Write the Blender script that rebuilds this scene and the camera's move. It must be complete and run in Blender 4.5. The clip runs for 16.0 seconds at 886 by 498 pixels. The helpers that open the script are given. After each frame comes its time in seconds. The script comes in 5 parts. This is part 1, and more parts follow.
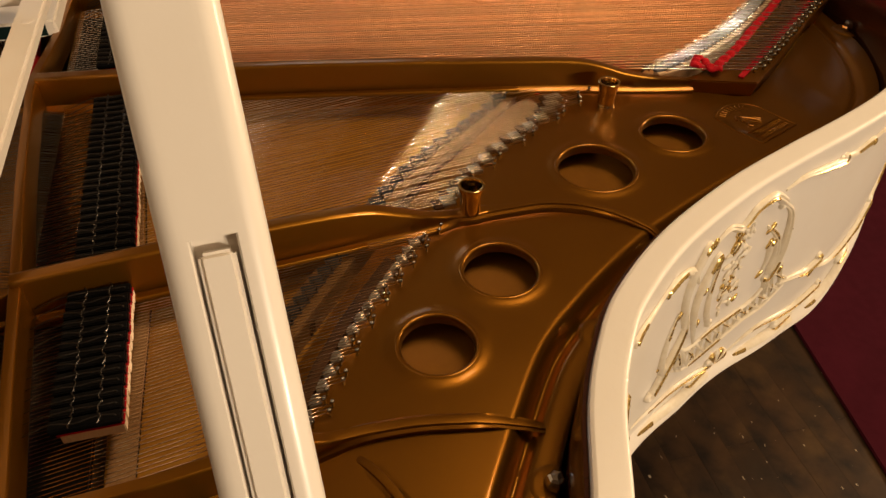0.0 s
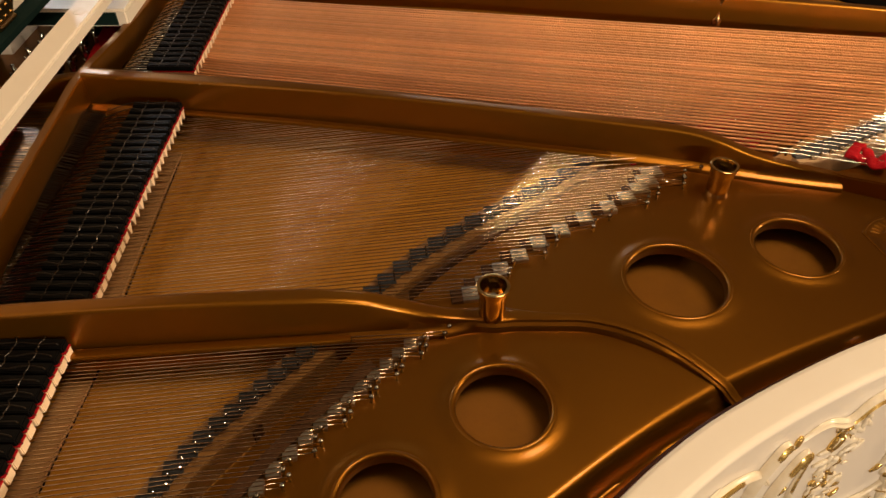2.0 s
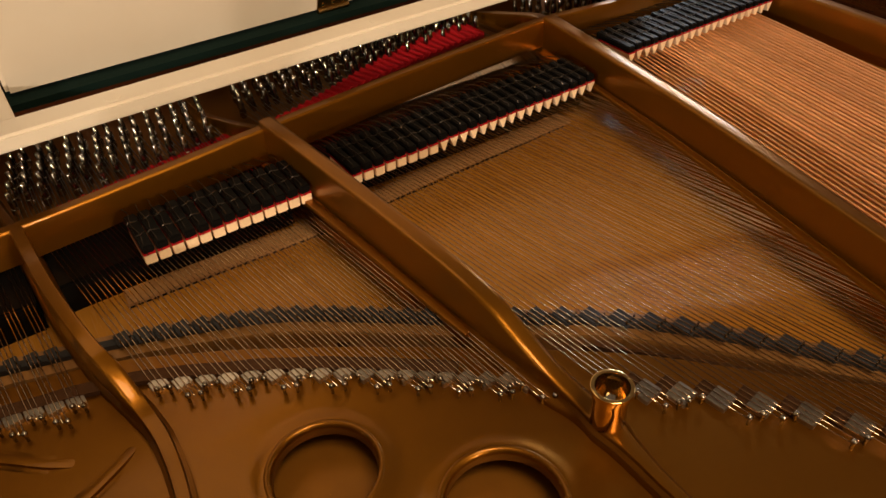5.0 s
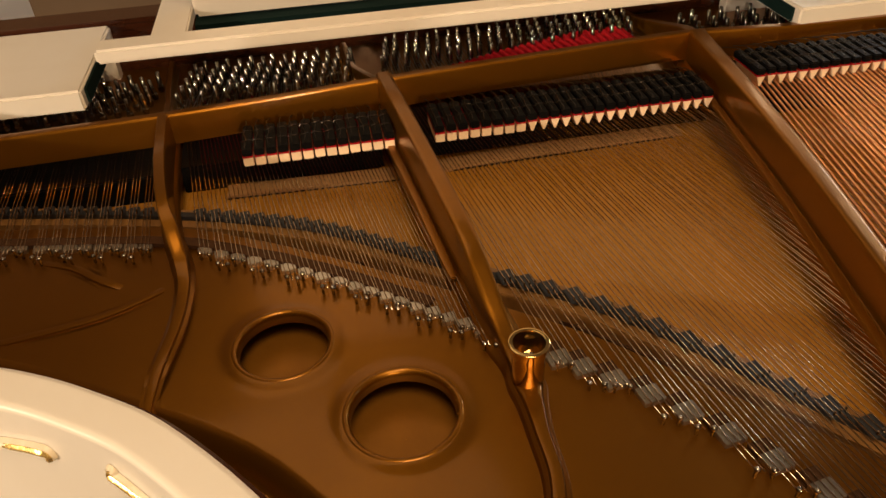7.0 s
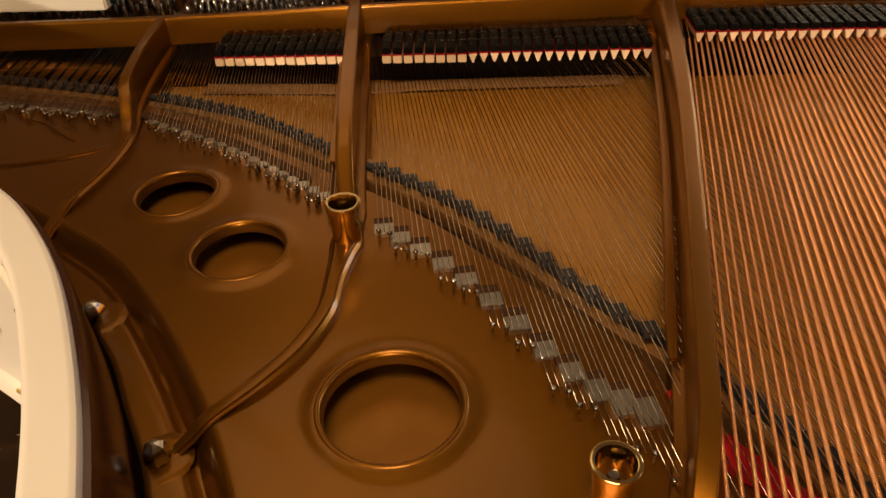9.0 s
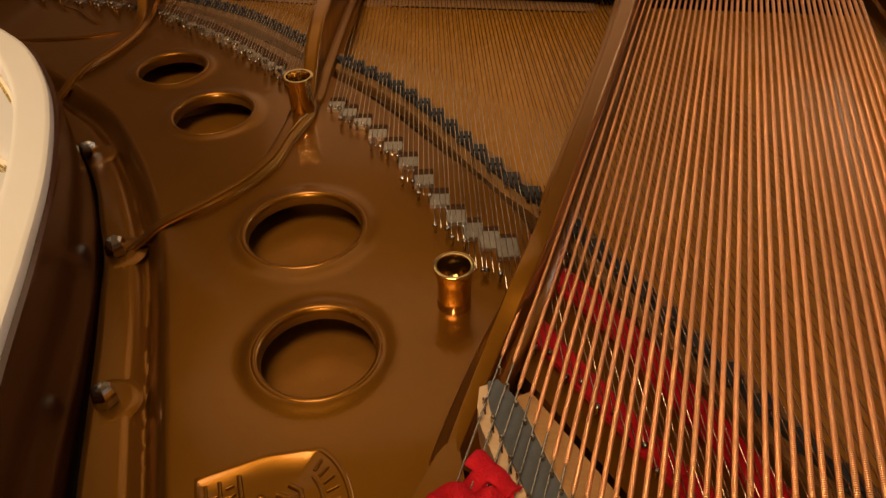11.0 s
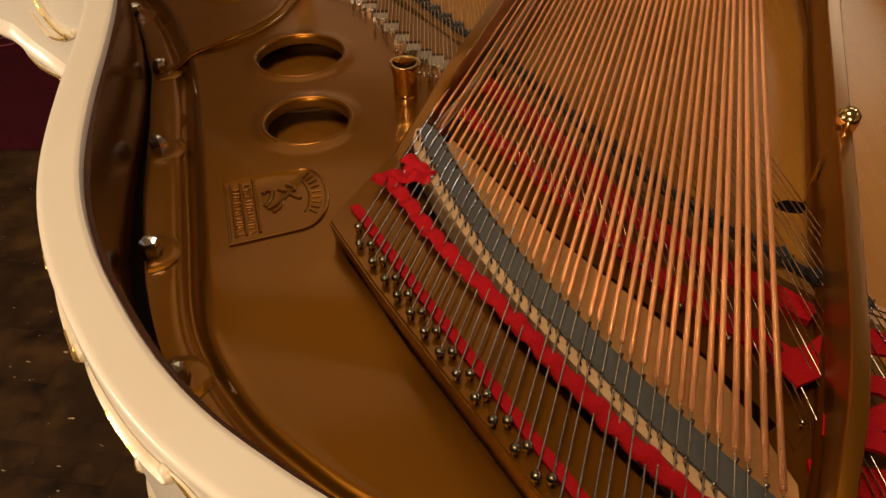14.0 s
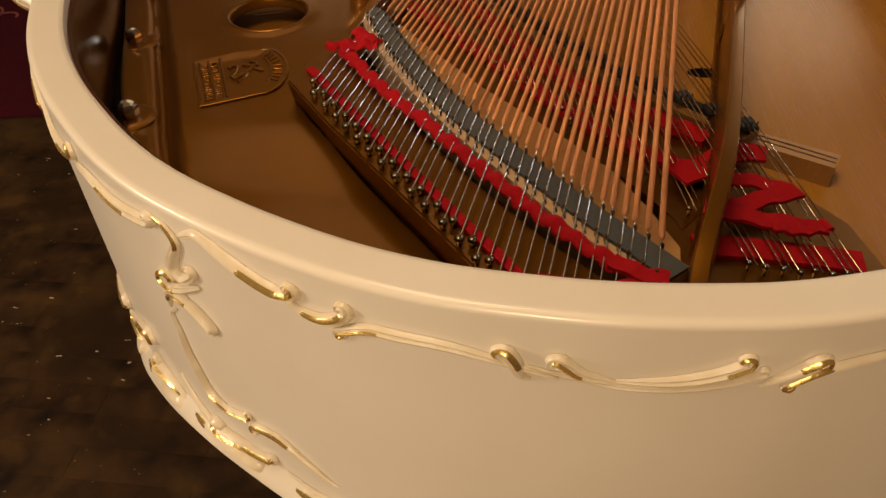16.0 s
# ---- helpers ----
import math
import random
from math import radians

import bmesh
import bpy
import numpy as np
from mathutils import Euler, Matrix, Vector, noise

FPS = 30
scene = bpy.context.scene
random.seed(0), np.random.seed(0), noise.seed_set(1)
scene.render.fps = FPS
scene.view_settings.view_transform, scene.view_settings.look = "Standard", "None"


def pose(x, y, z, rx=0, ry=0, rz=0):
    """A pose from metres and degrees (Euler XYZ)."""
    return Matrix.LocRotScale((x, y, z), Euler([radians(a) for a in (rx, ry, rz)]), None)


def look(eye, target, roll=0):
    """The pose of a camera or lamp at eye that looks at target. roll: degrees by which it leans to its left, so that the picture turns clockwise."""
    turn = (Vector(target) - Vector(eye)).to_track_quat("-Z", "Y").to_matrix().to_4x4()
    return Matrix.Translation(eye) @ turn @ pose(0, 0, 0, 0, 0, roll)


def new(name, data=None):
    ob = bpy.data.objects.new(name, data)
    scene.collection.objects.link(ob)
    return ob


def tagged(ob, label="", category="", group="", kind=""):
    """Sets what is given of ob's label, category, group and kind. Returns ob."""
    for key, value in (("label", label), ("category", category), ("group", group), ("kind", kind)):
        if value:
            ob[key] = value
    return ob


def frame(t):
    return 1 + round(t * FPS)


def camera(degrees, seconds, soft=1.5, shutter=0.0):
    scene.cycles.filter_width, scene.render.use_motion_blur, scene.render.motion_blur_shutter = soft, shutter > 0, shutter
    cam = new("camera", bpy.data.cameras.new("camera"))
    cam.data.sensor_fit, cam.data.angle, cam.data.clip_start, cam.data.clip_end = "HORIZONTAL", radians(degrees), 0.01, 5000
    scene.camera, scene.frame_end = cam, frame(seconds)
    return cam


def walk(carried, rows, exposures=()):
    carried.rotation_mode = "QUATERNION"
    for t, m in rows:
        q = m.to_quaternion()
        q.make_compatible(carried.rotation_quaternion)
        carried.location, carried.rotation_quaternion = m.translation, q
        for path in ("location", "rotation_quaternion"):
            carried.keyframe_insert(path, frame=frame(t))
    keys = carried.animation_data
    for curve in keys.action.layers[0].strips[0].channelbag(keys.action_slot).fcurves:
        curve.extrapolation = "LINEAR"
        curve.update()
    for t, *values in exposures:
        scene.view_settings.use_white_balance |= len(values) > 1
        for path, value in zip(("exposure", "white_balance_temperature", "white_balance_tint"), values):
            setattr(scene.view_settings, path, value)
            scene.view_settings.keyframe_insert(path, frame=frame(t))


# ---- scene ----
cam = camera(61.3, 16.0)
PATH = [
    (0, (0.644, -0.305, 1.42), (-0.794, 0.097, 0.089), 0.9),
    (0.5, (0.593, -0.26, 1.412), (-0.837, 0.137, 0.072), 1.0),
    (1, (0.542, -0.217, 1.4), (-0.895, 0.148, 0.058), 0.8),
    (1.5, (0.501, -0.178, 1.388), (-0.964, 0.067, 0.048), 0.5),
    (2, (0.464, -0.128, 1.386), (-1.009, -0.148, 0.033), -0.3),
    (2.5, (0.428, -0.067, 1.376), (-1.026, -0.366, 0.035), -1.3),
    (3, (0.39, 0.001, 1.371), (-0.994, -0.572, 0.046), -2.1),
    (3.5, (0.354, 0.058, 1.366), (-0.91, -0.779, 0.061), -2.8),
    (4, (0.324, 0.096, 1.357), (-0.799, -0.941, 0.067), -2.8),
    (4.5, (0.295, 0.118, 1.336), (-0.681, -1.069, 0.057), -2.8),
    (5, (0.265, 0.132, 1.311), (-0.569, -1.165, 0.038), -2.4),
    (5.2, (0.255, 0.141, 1.303), (-0.52, -1.199, 0.038), -2.3),
    (7.5, (0.055, 0.327, 1.292), (-0.096, -1.256, 0.079), -2.9),
    (8, (-0.006, 0.361, 1.282), (-0.077, -1.231, 0.073), -2.9),
    (8.5, (-0.07, 0.407, 1.273), (-0.063, -1.186, 0.064), -2.7),
    (9, (-0.124, 0.443, 1.263), (-0.044, -1.139, 0.042), -2.3),
    (11.5, (-0.28, 0.619, 1.258), (-0.038, -0.878, -0.046), -1.0),
    (12, (-0.296, 0.665, 1.263), (-0.052, -0.822, -0.051), -0.9),
    (12.5, (-0.312, 0.717, 1.264), (-0.063, -0.768, -0.052), -1.1),
    (13, (-0.328, 0.767, 1.263), (-0.077, -0.713, -0.059), -1.2),
    (13.5, (-0.342, 0.814, 1.261), (-0.093, -0.661, -0.066), -1.1),
    (14, (-0.356, 0.859, 1.263), (-0.112, -0.617, -0.065), -1.0),
    (14.5, (-0.373, 0.895, 1.27), (-0.131, -0.572, -0.067), -1.2),
    (15, (-0.388, 0.935, 1.265), (-0.151, -0.537, -0.068), -1.2),
    (15.5, (-0.404, 0.972, 1.246), (-0.181, -0.504, -0.085), -1.3),
    (16, (-0.409, 1.004, 1.218), (-0.209, -0.471, -0.118), -1.6),
]
walk(cam, [(t, look(eye, target, roll)) for t, eye, target, roll in PATH], ((0.0, 0.06), (1.0, 0.02), (2.5, 0.16), (4.0, 0.13), (5.0, 0.12), (8.0, 0.18), (9.0, 0.12), (11.5, 0.02), (14.0, -0.13), (16.0, -0.27)))

# ---------------------------------------------------------------- light
def kelvin_lamp(name, loc, target, size, power, colour):
    data = bpy.data.lights.new(name, "AREA")
    data.shape, data.size, data.energy, data.color = "DISK", size, power, colour
    ob = new(name, data)
    ob.matrix_world = look(loc, target)
    return ob


world = bpy.data.worlds.new("room_air")
scene.world = world
world.use_nodes = True
world.node_tree.nodes["Background"].inputs[0].default_value = (0.9, 0.62, 0.36, 1)
world.node_tree.nodes["Background"].inputs[1].default_value = 0.006
WARM = (1.0, 0.715, 0.415)
# ceiling lamps are added, never in view; the weaker one warms the plate
LAMPS = [((0.0, 0.72, 2.82), (-0.05, 0.30, 0.8), 0.9, 25), ((0.32, -1.12, 2.82), (0.10, -0.60, 0.8), 1.4, 4.2)]
WALL_LAMPS = [((-0.30, 3.22, 1.70), (-0.2, 0.3, 0.85), 0.26, 44), ((3.22, 1.24, 1.80), (0.2, 0.1, 0.90), 0.12, 42), ((3.22, 1.66, 1.80), (0.2, 0.1, 0.90), 0.12, 42)]
for at, to, wide, watts in LAMPS + WALL_LAMPS:
    kelvin_lamp("warm_lamp_light", at, to, wide, watts, WARM if at[0] < 3 else (1.0, 0.80, 0.57))


# ---------------------------------------------------------------- materials
def material(name, colour, rough=0.5, metal=0.0, dark=None, scale=40.0, stretch=(1, 1, 1), bump=0.0, bump_scale=400.0,
             coat=0.0, coat_rough=0.15, rough_var=0.08, spots=0.35, object_random=0.0, specular=0.5):
    """A principled surface: colour mixed to a second tone at two scales, uneven gloss and fine relief."""
    m = bpy.data.materials.new(name)
    m.use_nodes = True
    nt = m.node_tree
    n, l = nt.nodes, nt.links
    b = n["Principled BSDF"]
    co = n.new("ShaderNodeTexCoord")
    mp = n.new("ShaderNodeMapping")
    mp.inputs["Scale"].default_value = stretch
    l.new(co.outputs["Object"], mp.inputs[0])
    big = n.new("ShaderNodeTexNoise")
    big.inputs["Scale"].default_value, big.inputs["Detail"].default_value = scale * 0.16, 3
    small = n.new("ShaderNodeTexNoise")
    small.inputs["Scale"].default_value, small.inputs["Detail"].default_value = scale, 6
    for t in (big, small):
        l.new(mp.outputs[0], t.inputs["Vector"])
    add = n.new("ShaderNodeMath")
    add.operation = "ADD"
    l.new(big.outputs[0], add.inputs[0])
    l.new(small.outputs[0], add.inputs[1])
    ramp = n.new("ShaderNodeMapRange")
    ramp.inputs["From Min"].default_value, ramp.inputs["From Max"].default_value = 0.75, 1.3
    ramp.inputs["To Min"].default_value, ramp.inputs["To Max"].default_value = 0.0, spots * 2
    l.new(add.outputs[0], ramp.inputs[0])
    mix = n.new("ShaderNodeMix")
    mix.data_type = "RGBA"
    dark = dark or tuple(c * 0.72 for c in colour)
    mix.inputs["A"].default_value, mix.inputs["B"].default_value = (*colour, 1), (*dark, 1)
    l.new(ramp.outputs[0], mix.inputs["Factor"])
    out = mix.outputs["Result"]
    if object_random:
        info = n.new("ShaderNodeObjectInfo")
        rr = n.new("ShaderNodeMapRange")
        rr.inputs["To Min"].default_value, rr.inputs["To Max"].default_value = 1 - object_random, 1 + object_random
        l.new(info.outputs["Random"], rr.inputs[0])
        hsv = n.new("ShaderNodeHueSaturation")
        l.new(rr.outputs[0], hsv.inputs["Value"])
        l.new(out, hsv.inputs["Color"])
        out = hsv.outputs[0]
    l.new(out, b.inputs["Base Color"])
    rr = n.new("ShaderNodeMapRange")
    rr.inputs["To Min"].default_value, rr.inputs["To Max"].default_value = max(0.02, rough - rough_var), rough + rough_var
    l.new(small.outputs[0], rr.inputs[0])
    l.new(rr.outputs[0], b.inputs["Roughness"])
    b.inputs["Metallic"].default_value = metal
    b.inputs["Coat Weight"].default_value = coat
    b.inputs["Coat Roughness"].default_value = coat_rough
    b.inputs["Specular IOR Level"].default_value = specular
    if bump:
        fine = n.new("ShaderNodeTexNoise")
        fine.inputs["Scale"].default_value, fine.inputs["Detail"].default_value = bump_scale, 3
        l.new(mp.outputs[0], fine.inputs["Vector"])
        bp = n.new("ShaderNodeBump")
        bp.inputs["Strength"].default_value, bp.inputs["Distance"].default_value = bump, 0.002
        l.new(fine.outputs[0], bp.inputs["Height"])
        l.new(bp.outputs[0], b.inputs["Normal"])
    return m


BRONZE = material("bronze_lacquer", (0.265, 0.103, 0.0045), 0.33, 0.88, (0.195, 0.073, 0.0030), 9, bump=0.05, bump_scale=900, rough_var=0.08, coat=0.30, coat_rough=0.11)
DULLBRONZE = material("unpolished_bronze_paint", (0.20, 0.088, 0.008), 0.50, 0.6, (0.15, 0.062, 0.005), 40, bump=0.04, bump_scale=500)
# tint for the discs in the plate holes: bronze bounce light put into colour
HOLETINT = material("hole_light_tint", (0.36, 0.143, 0.011), 0.42, 0.50, (0.21, 0.080, 0.006), 26, bump=0.08, bump_scale=200)
IVORY = material("ivory_paint", (0.80, 0.735, 0.65), 0.34, 0, (0.75, 0.67, 0.57), 14, bump=0.04, bump_scale=120, coat=0.15)
ORNAMENT = material("ivory_carving", (0.77, 0.69, 0.56), 0.34, 0, (0.64, 0.53, 0.36), 110, bump=0.12, bump_scale=300, coat=0.1)
GILT = material("gilding", (0.88, 0.63, 0.22), 0.26, 0.8, (0.62, 0.42, 0.15), 120, bump=0.15, bump_scale=350)
LINING = material("dark_stained_wood", (0.048, 0.013, 0.0045), 0.17, 0, (0.030, 0.008, 0.003), 30, (1, 1, 6), bump=0.06, bump_scale=150, coat=0.3)
SPRUCE = material("soundboard_spruce", (0.44, 0.200, 0.030), 0.26, 0, (0.35, 0.150, 0.020), 60, (9, 0.5, 1), bump=0.05, bump_scale=60, specular=0.24)
MAPLE = material("pale_maple", (0.62, 0.42, 0.24), 0.5, 0, (0.50, 0.31, 0.16), 90, (1, 6, 1), bump=0.08)
BRIDGEWOOD = material("bridge_side_wood", (0.27, 0.128, 0.034), 0.42, 0, (0.16, 0.072, 0.020), 70, (6, 1, 1), bump=0.08)
GRAPHITE = material("graphite_black", (0.020, 0.021, 0.026), 0.55, 0.1, (0.012, 0.013, 0.016), 200, bump=0.15, object_random=0.3)
GREYTOP = material("graphite_grey", (0.076, 0.077, 0.078), 0.45, 0, (0.050, 0.051, 0.052), 160, bump=0.1)
BLOCKWOOD = material("laminated_block_wood", (0.50, 0.27, 0.09), 0.4, 0, (0.38, 0.19, 0.06), 90, (1, 6, 1), bump=0.06)
APRONWOOD = material("golden_apron_wood", (0.56, 0.31, 0.11), 0.4, 0, (0.45, 0.23, 0.075), 80, (1, 6, 1), bump=0.06)
AGEDBRASS = material("aged_brass", (0.34, 0.22, 0.08), 0.3, 1.0, (0.16, 0.10, 0.04), 260)
COPPER = material("copper_winding", (0.82, 0.385, 0.170), 0.36, 0.86, (0.70, 0.315, 0.125), 90, object_random=0.12)
nt = COPPER.node_tree
turns = nt.nodes.new("ShaderNodeTexWave")
turns.bands_direction = "Y"
turns.inputs["Scale"].default_value, turns.inputs["Distortion"].default_value = 210.0, 0.0
spot = nt.nodes.new("ShaderNodeTexCoord")
relief = nt.nodes.new("ShaderNodeBump")
relief.inputs["Strength"].default_value, relief.inputs["Distance"].default_value = 0.8, 0.0009
nt.links.new(spot.outputs["Object"], turns.inputs["Vector"])
nt.links.new(turns.outputs[0], relief.inputs["Height"])
nt.links.new(relief.outputs[0], nt.nodes["Principled BSDF"].inputs["Normal"])
STEEL = material("steel_wire", (0.60, 0.49, 0.37), 0.032, 1.0, (0.44, 0.34, 0.25), 300, object_random=0.2, rough_var=0.010)
NICKEL = material("nickel", (0.80, 0.77, 0.72), 0.13, 1.0, (0.55, 0.52, 0.48), 300, object_random=0.2)
ALIQUOT = material("aliquot_nickel", (0.52, 0.48, 0.43), 0.30, 0.95, (0.28, 0.26, 0.22), 300, object_random=0.18)
DARKSTEEL = material("dark_steel", (0.15, 0.12, 0.09), 0.30, 1.0, (0.10, 0.08, 0.06), 300, object_random=0.2)
PINSTEEL = material("worn_pin_steel", (0.34, 0.31, 0.265), 0.14, 1.0, (0.22, 0.20, 0.17), 300, object_random=0.3)
BLACKWIRE = material("blackened_wire", (0.055, 0.044, 0.034), 0.30, 0.9, (0.050, 0.040, 0.032), 300)
HITCHSTEEL = material("tarnished_pin_steel", (0.27, 0.23, 0.165), 0.24, 1.0, (0.15, 0.125, 0.085), 300, object_random=0.25)
BRASS = material("polished_brass", (0.80, 0.58, 0.26), 0.13, 1.0, (0.64, 0.43, 0.16), 200, rough_var=0.04)
BLACKWOOD = material("black_lacquer", (0.006, 0.0055, 0.0055), 0.32, 0, (0.003, 0.003, 0.003), 90, bump=0.06, specular=0.04)
FELT = material("cream_damper_felt", (0.86, 0.66, 0.46), 0.9, 0, (0.74, 0.53, 0.34), 300, bump=0.4, object_random=0.1)
RED = material("red_felt", (0.43, 0.010, 0.015), 0.95, 0, (0.34, 0.007, 0.015), 260, bump=0.6, bump_scale=700, specular=0.1)
GREEN = material("dark_green_felt", (0.005, 0.016, 0.014), 0.95, 0, (0.006, 0.018, 0.016), 200, bump=0.4, specular=0.1)
CLOTH = material("brown_string_cloth", (0.42, 0.225, 0.085), 0.9, 0, (0.30, 0.15, 0.055), 200, bump=0.5, bump_scale=900)
FELTBROWN = material("dark_brown_felt", (0.072, 0.033, 0.015), 0.95, 0, (0.046, 0.021, 0.010), 220, bump=0.4, bump_scale=700, specular=0.1)
# BLACK also serves as painted shade in the rim gap, slot and bored hole
BLACK = material("matt_black_and_gap_shade", (0.006, 0.005, 0.004), 0.8, 0, (0.004, 0.003, 0.003), 50, specular=0.08)
CARPET = material("maroon_carpet", (0.055, 0.0045, 0.011), 0.95, 0, (0.036, 0.003, 0.007), 45, bump=0.7, bump_scale=500, specular=0.1)
CARPETMARK = material("carpet_pattern", (0.27, 0.085, 0.075), 0.95, 0, (0.18, 0.05, 0.05), 90, bump=0.7, bump_scale=500, specular=0.1)


def floor_material():
    """Worn dark parquet: near-black polish, brown and ochre wear, pale flakes and scratches."""
    m = material("worn_dark_parquet", (0.060, 0.030, 0.013), 0.46, 0, (0.010, 0.005, 0.003), 14, bump=0.25, bump_scale=60, object_random=0.08, rough_var=0.20, spots=0.6, specular=0.18)
    nt = m.node_tree
    n, l = nt.nodes, nt.links
    b = n["Principled BSDF"]
    was = b.inputs["Base Color"].links[0].from_socket
    co = n.new("ShaderNodeNewGeometry")

    def layer(colour, scale, lo, hi, detail, below, squeeze=(1, 1, 1)):
        mp = n.new("ShaderNodeMapping")
        mp.inputs["Scale"].default_value = squeeze
        l.new(co.outputs["Position"], mp.inputs[0])
        t = n.new("ShaderNodeTexNoise")
        t.inputs["Scale"].default_value, t.inputs["Detail"].default_value = scale, detail
        l.new(mp.outputs[0], t.inputs["Vector"])
        r = n.new("ShaderNodeMapRange")
        r.inputs["From Min"].default_value, r.inputs["From Max"].default_value = lo, hi
        l.new(t.outputs[0], r.inputs[0])
        x = n.new("ShaderNodeMix")
        x.data_type = "RGBA"
        l.new(r.outputs[0], x.inputs["Factor"])
        l.new(below, x.inputs["A"])
        x.inputs["B"].default_value = (*colour, 1)
        return x.outputs["Result"]

    top = layer((0.026, 0.014, 0.007), 3.1, 0.50, 0.62, 4, was)
    top = layer((0.062, 0.033, 0.013), 5.0, 0.52, 0.76, 10, top)
    top = layer((0.090, 0.048, 0.016), 9.0, 0.54, 0.80, 12, top)
    top = layer((0.27, 0.18, 0.10), 75.0, 0.735, 0.755, 4, top, (1, 1.6, 1))
    top = layer((0.42, 0.33, 0.22), 60.0, 0.722, 0.738, 2, top, (0.5, 1.4, 1))
    l.new(top, b.inputs["Base Color"])
    return m


FLOORWOOD = floor_material()
WALLPAINT = material("warm_wall_paint", (0.27, 0.175, 0.10), 0.8, 0, (0.22, 0.14, 0.08), 4, bump=0.1)
CEILPAINT = material("ceiling_paint", (0.27, 0.20, 0.125), 0.85, 0, (0.23, 0.17, 0.105), 4)


# ---------------------------------------------------------------- builders
def part(name, bm, mat, parent=None, label="", smooth=None):
    me = bpy.data.meshes.new(name)
    bm.normal_update()
    bm.to_mesh(me)
    bm.free()
    return part_of(name, me, mat, parent, label, smooth)


def part_of(name, me, mat, parent=None, label="", smooth=None):
    if mat and not me.materials:
        me.materials.append(mat)
    if smooth:
        for p in me.polygons:
            p.use_smooth = True
        me.set_sharp_from_angle(angle=radians(smooth))
    ob = new(name, me)
    ob.parent = parent
    if label:
        tagged(ob, label)
    return ob


def thing(name, label, category, group="", kind="", at=(0, 0, 0)):
    ob = new(name)
    ob.location = at
    ob.empty_display_size = 0.05
    return tagged(ob, label, category, group, kind)


def spline(pts, n):
    """Points spaced evenly along a Catmull-Rom curve through pts."""
    p = np.array(pts, float)
    p = np.vstack([2 * p[0] - p[1], p, 2 * p[-1] - p[-2]])
    out = []
    for i in range(1, len(p) - 2):
        t = np.linspace(0, 1, 40, endpoint=False)[:, None]
        a, b, c, d = p[i - 1], p[i], p[i + 1], p[i + 2]
        out.append(0.5 * (2 * b + (c - a) * t + (2 * a - 5 * b + 4 * c - d) * t ** 2 + (3 * b - a - 3 * c + d) * t ** 3))
    q = np.vstack(out + [p[-2:-1]])
    s = np.concatenate([[0], np.cumsum(np.linalg.norm(np.diff(q[:, :2], axis=0), axis=1))])
    u = np.linspace(0, s[-1], n)
    return np.stack([np.interp(u, s, q[:, k]) for k in range(q.shape[1])], 1)


def normals2(p):
    """Unit normals, to the left of the way, of a plane curve."""
    d = np.gradient(p[:, :2], axis=0)
    d /= np.linalg.norm(d, axis=1)[:, None] + 1e-12
    return np.stack([-d[:, 1], d[:, 0]], 1)


def loft(rings, closed=True, caps=True):
    """A bmesh skin over rings of points, each ring of equal length."""
    bm = bmesh.new()
    vs = [[bm.verts.new(p) for p in r] for r in rings]
    k = len(vs[0])
    for a, b in zip(vs, vs[1:]):
        for i in range(k if closed else k - 1):
            j = (i + 1) % k
            bm.faces.new((a[i], a[j], b[j], b[i]))
    if caps and closed:
        bm.faces.new(vs[0][::-1])
        bm.faces.new(vs[-1])
    bmesh.ops.recalc_face_normals(bm, faces=bm.faces)
    return bm


def tube(pts, radius, sides=6):
    """A round tube along 3D points; radius is one number or one for each point."""
    p = np.array(pts, float)
    r = np.broadcast_to(radius, (len(p),))
    d = np.gradient(p, axis=0)
    rings = []
    for i in range(len(p)):
        z = Vector(d[i]).normalized()
        x = z.orthogonal() if abs(z.z) > 0.9 else Vector((0, 0, 1)).cross(z).normalized()
        x.normalize()
        y = z.cross(x)
        rings.append([Vector(p[i]) + (x * math.cos(a) + y * math.sin(a)) * float(r[i]) for a in np.linspace(0, 2 * math.pi, sides, endpoint=False)])
    return loft(rings)


def lathe(profile, sides=24, cap=True):
    """A turned body from (radius, z) pairs."""
    return loft([[(r * math.cos(a), r * math.sin(a), z) for a in np.linspace(0, 2 * math.pi, sides, endpoint=False)] for r, z in profile], caps=cap)


def box(x0, x1, y0, y1, z0, z1, bevel=0.0):
    bm = bmesh.new()
    bmesh.ops.create_cube(bm, size=1)
    for v in bm.verts:
        v.co = Vector(((x0 + x1) / 2 + v.co.x * (x1 - x0), (y0 + y1) / 2 + v.co.y * (y1 - y0), (z0 + z1) / 2 + v.co.z * (z1 - z0)))
    if bevel:
        bmesh.ops.bevel(bm, geom=bm.edges[:], offset=bevel, segments=2, affect="EDGES")
    return bm


def slab(outline, z0, z1, bevel=0.0):
    """A plate with a plan outline."""
    bm = bmesh.new()
    f = bm.faces.new([bm.verts.new((x, y, z0)) for x, y in outline])
    e = bmesh.ops.extrude_face_region(bm, geom=[f])
    top = [v for v in e["geom"] if isinstance(v, bmesh.types.BMVert)]
    for v in top:
        v.co.z = z1
    bmesh.ops.recalc_face_normals(bm, faces=bm.faces)
    if bevel:
        edges = [ed for ed in bm.edges if all(v.co.z == z1 for v in ed.verts)]
        bmesh.ops.bevel(bm, geom=edges, offset=bevel, segments=2, affect="EDGES")
    return bm


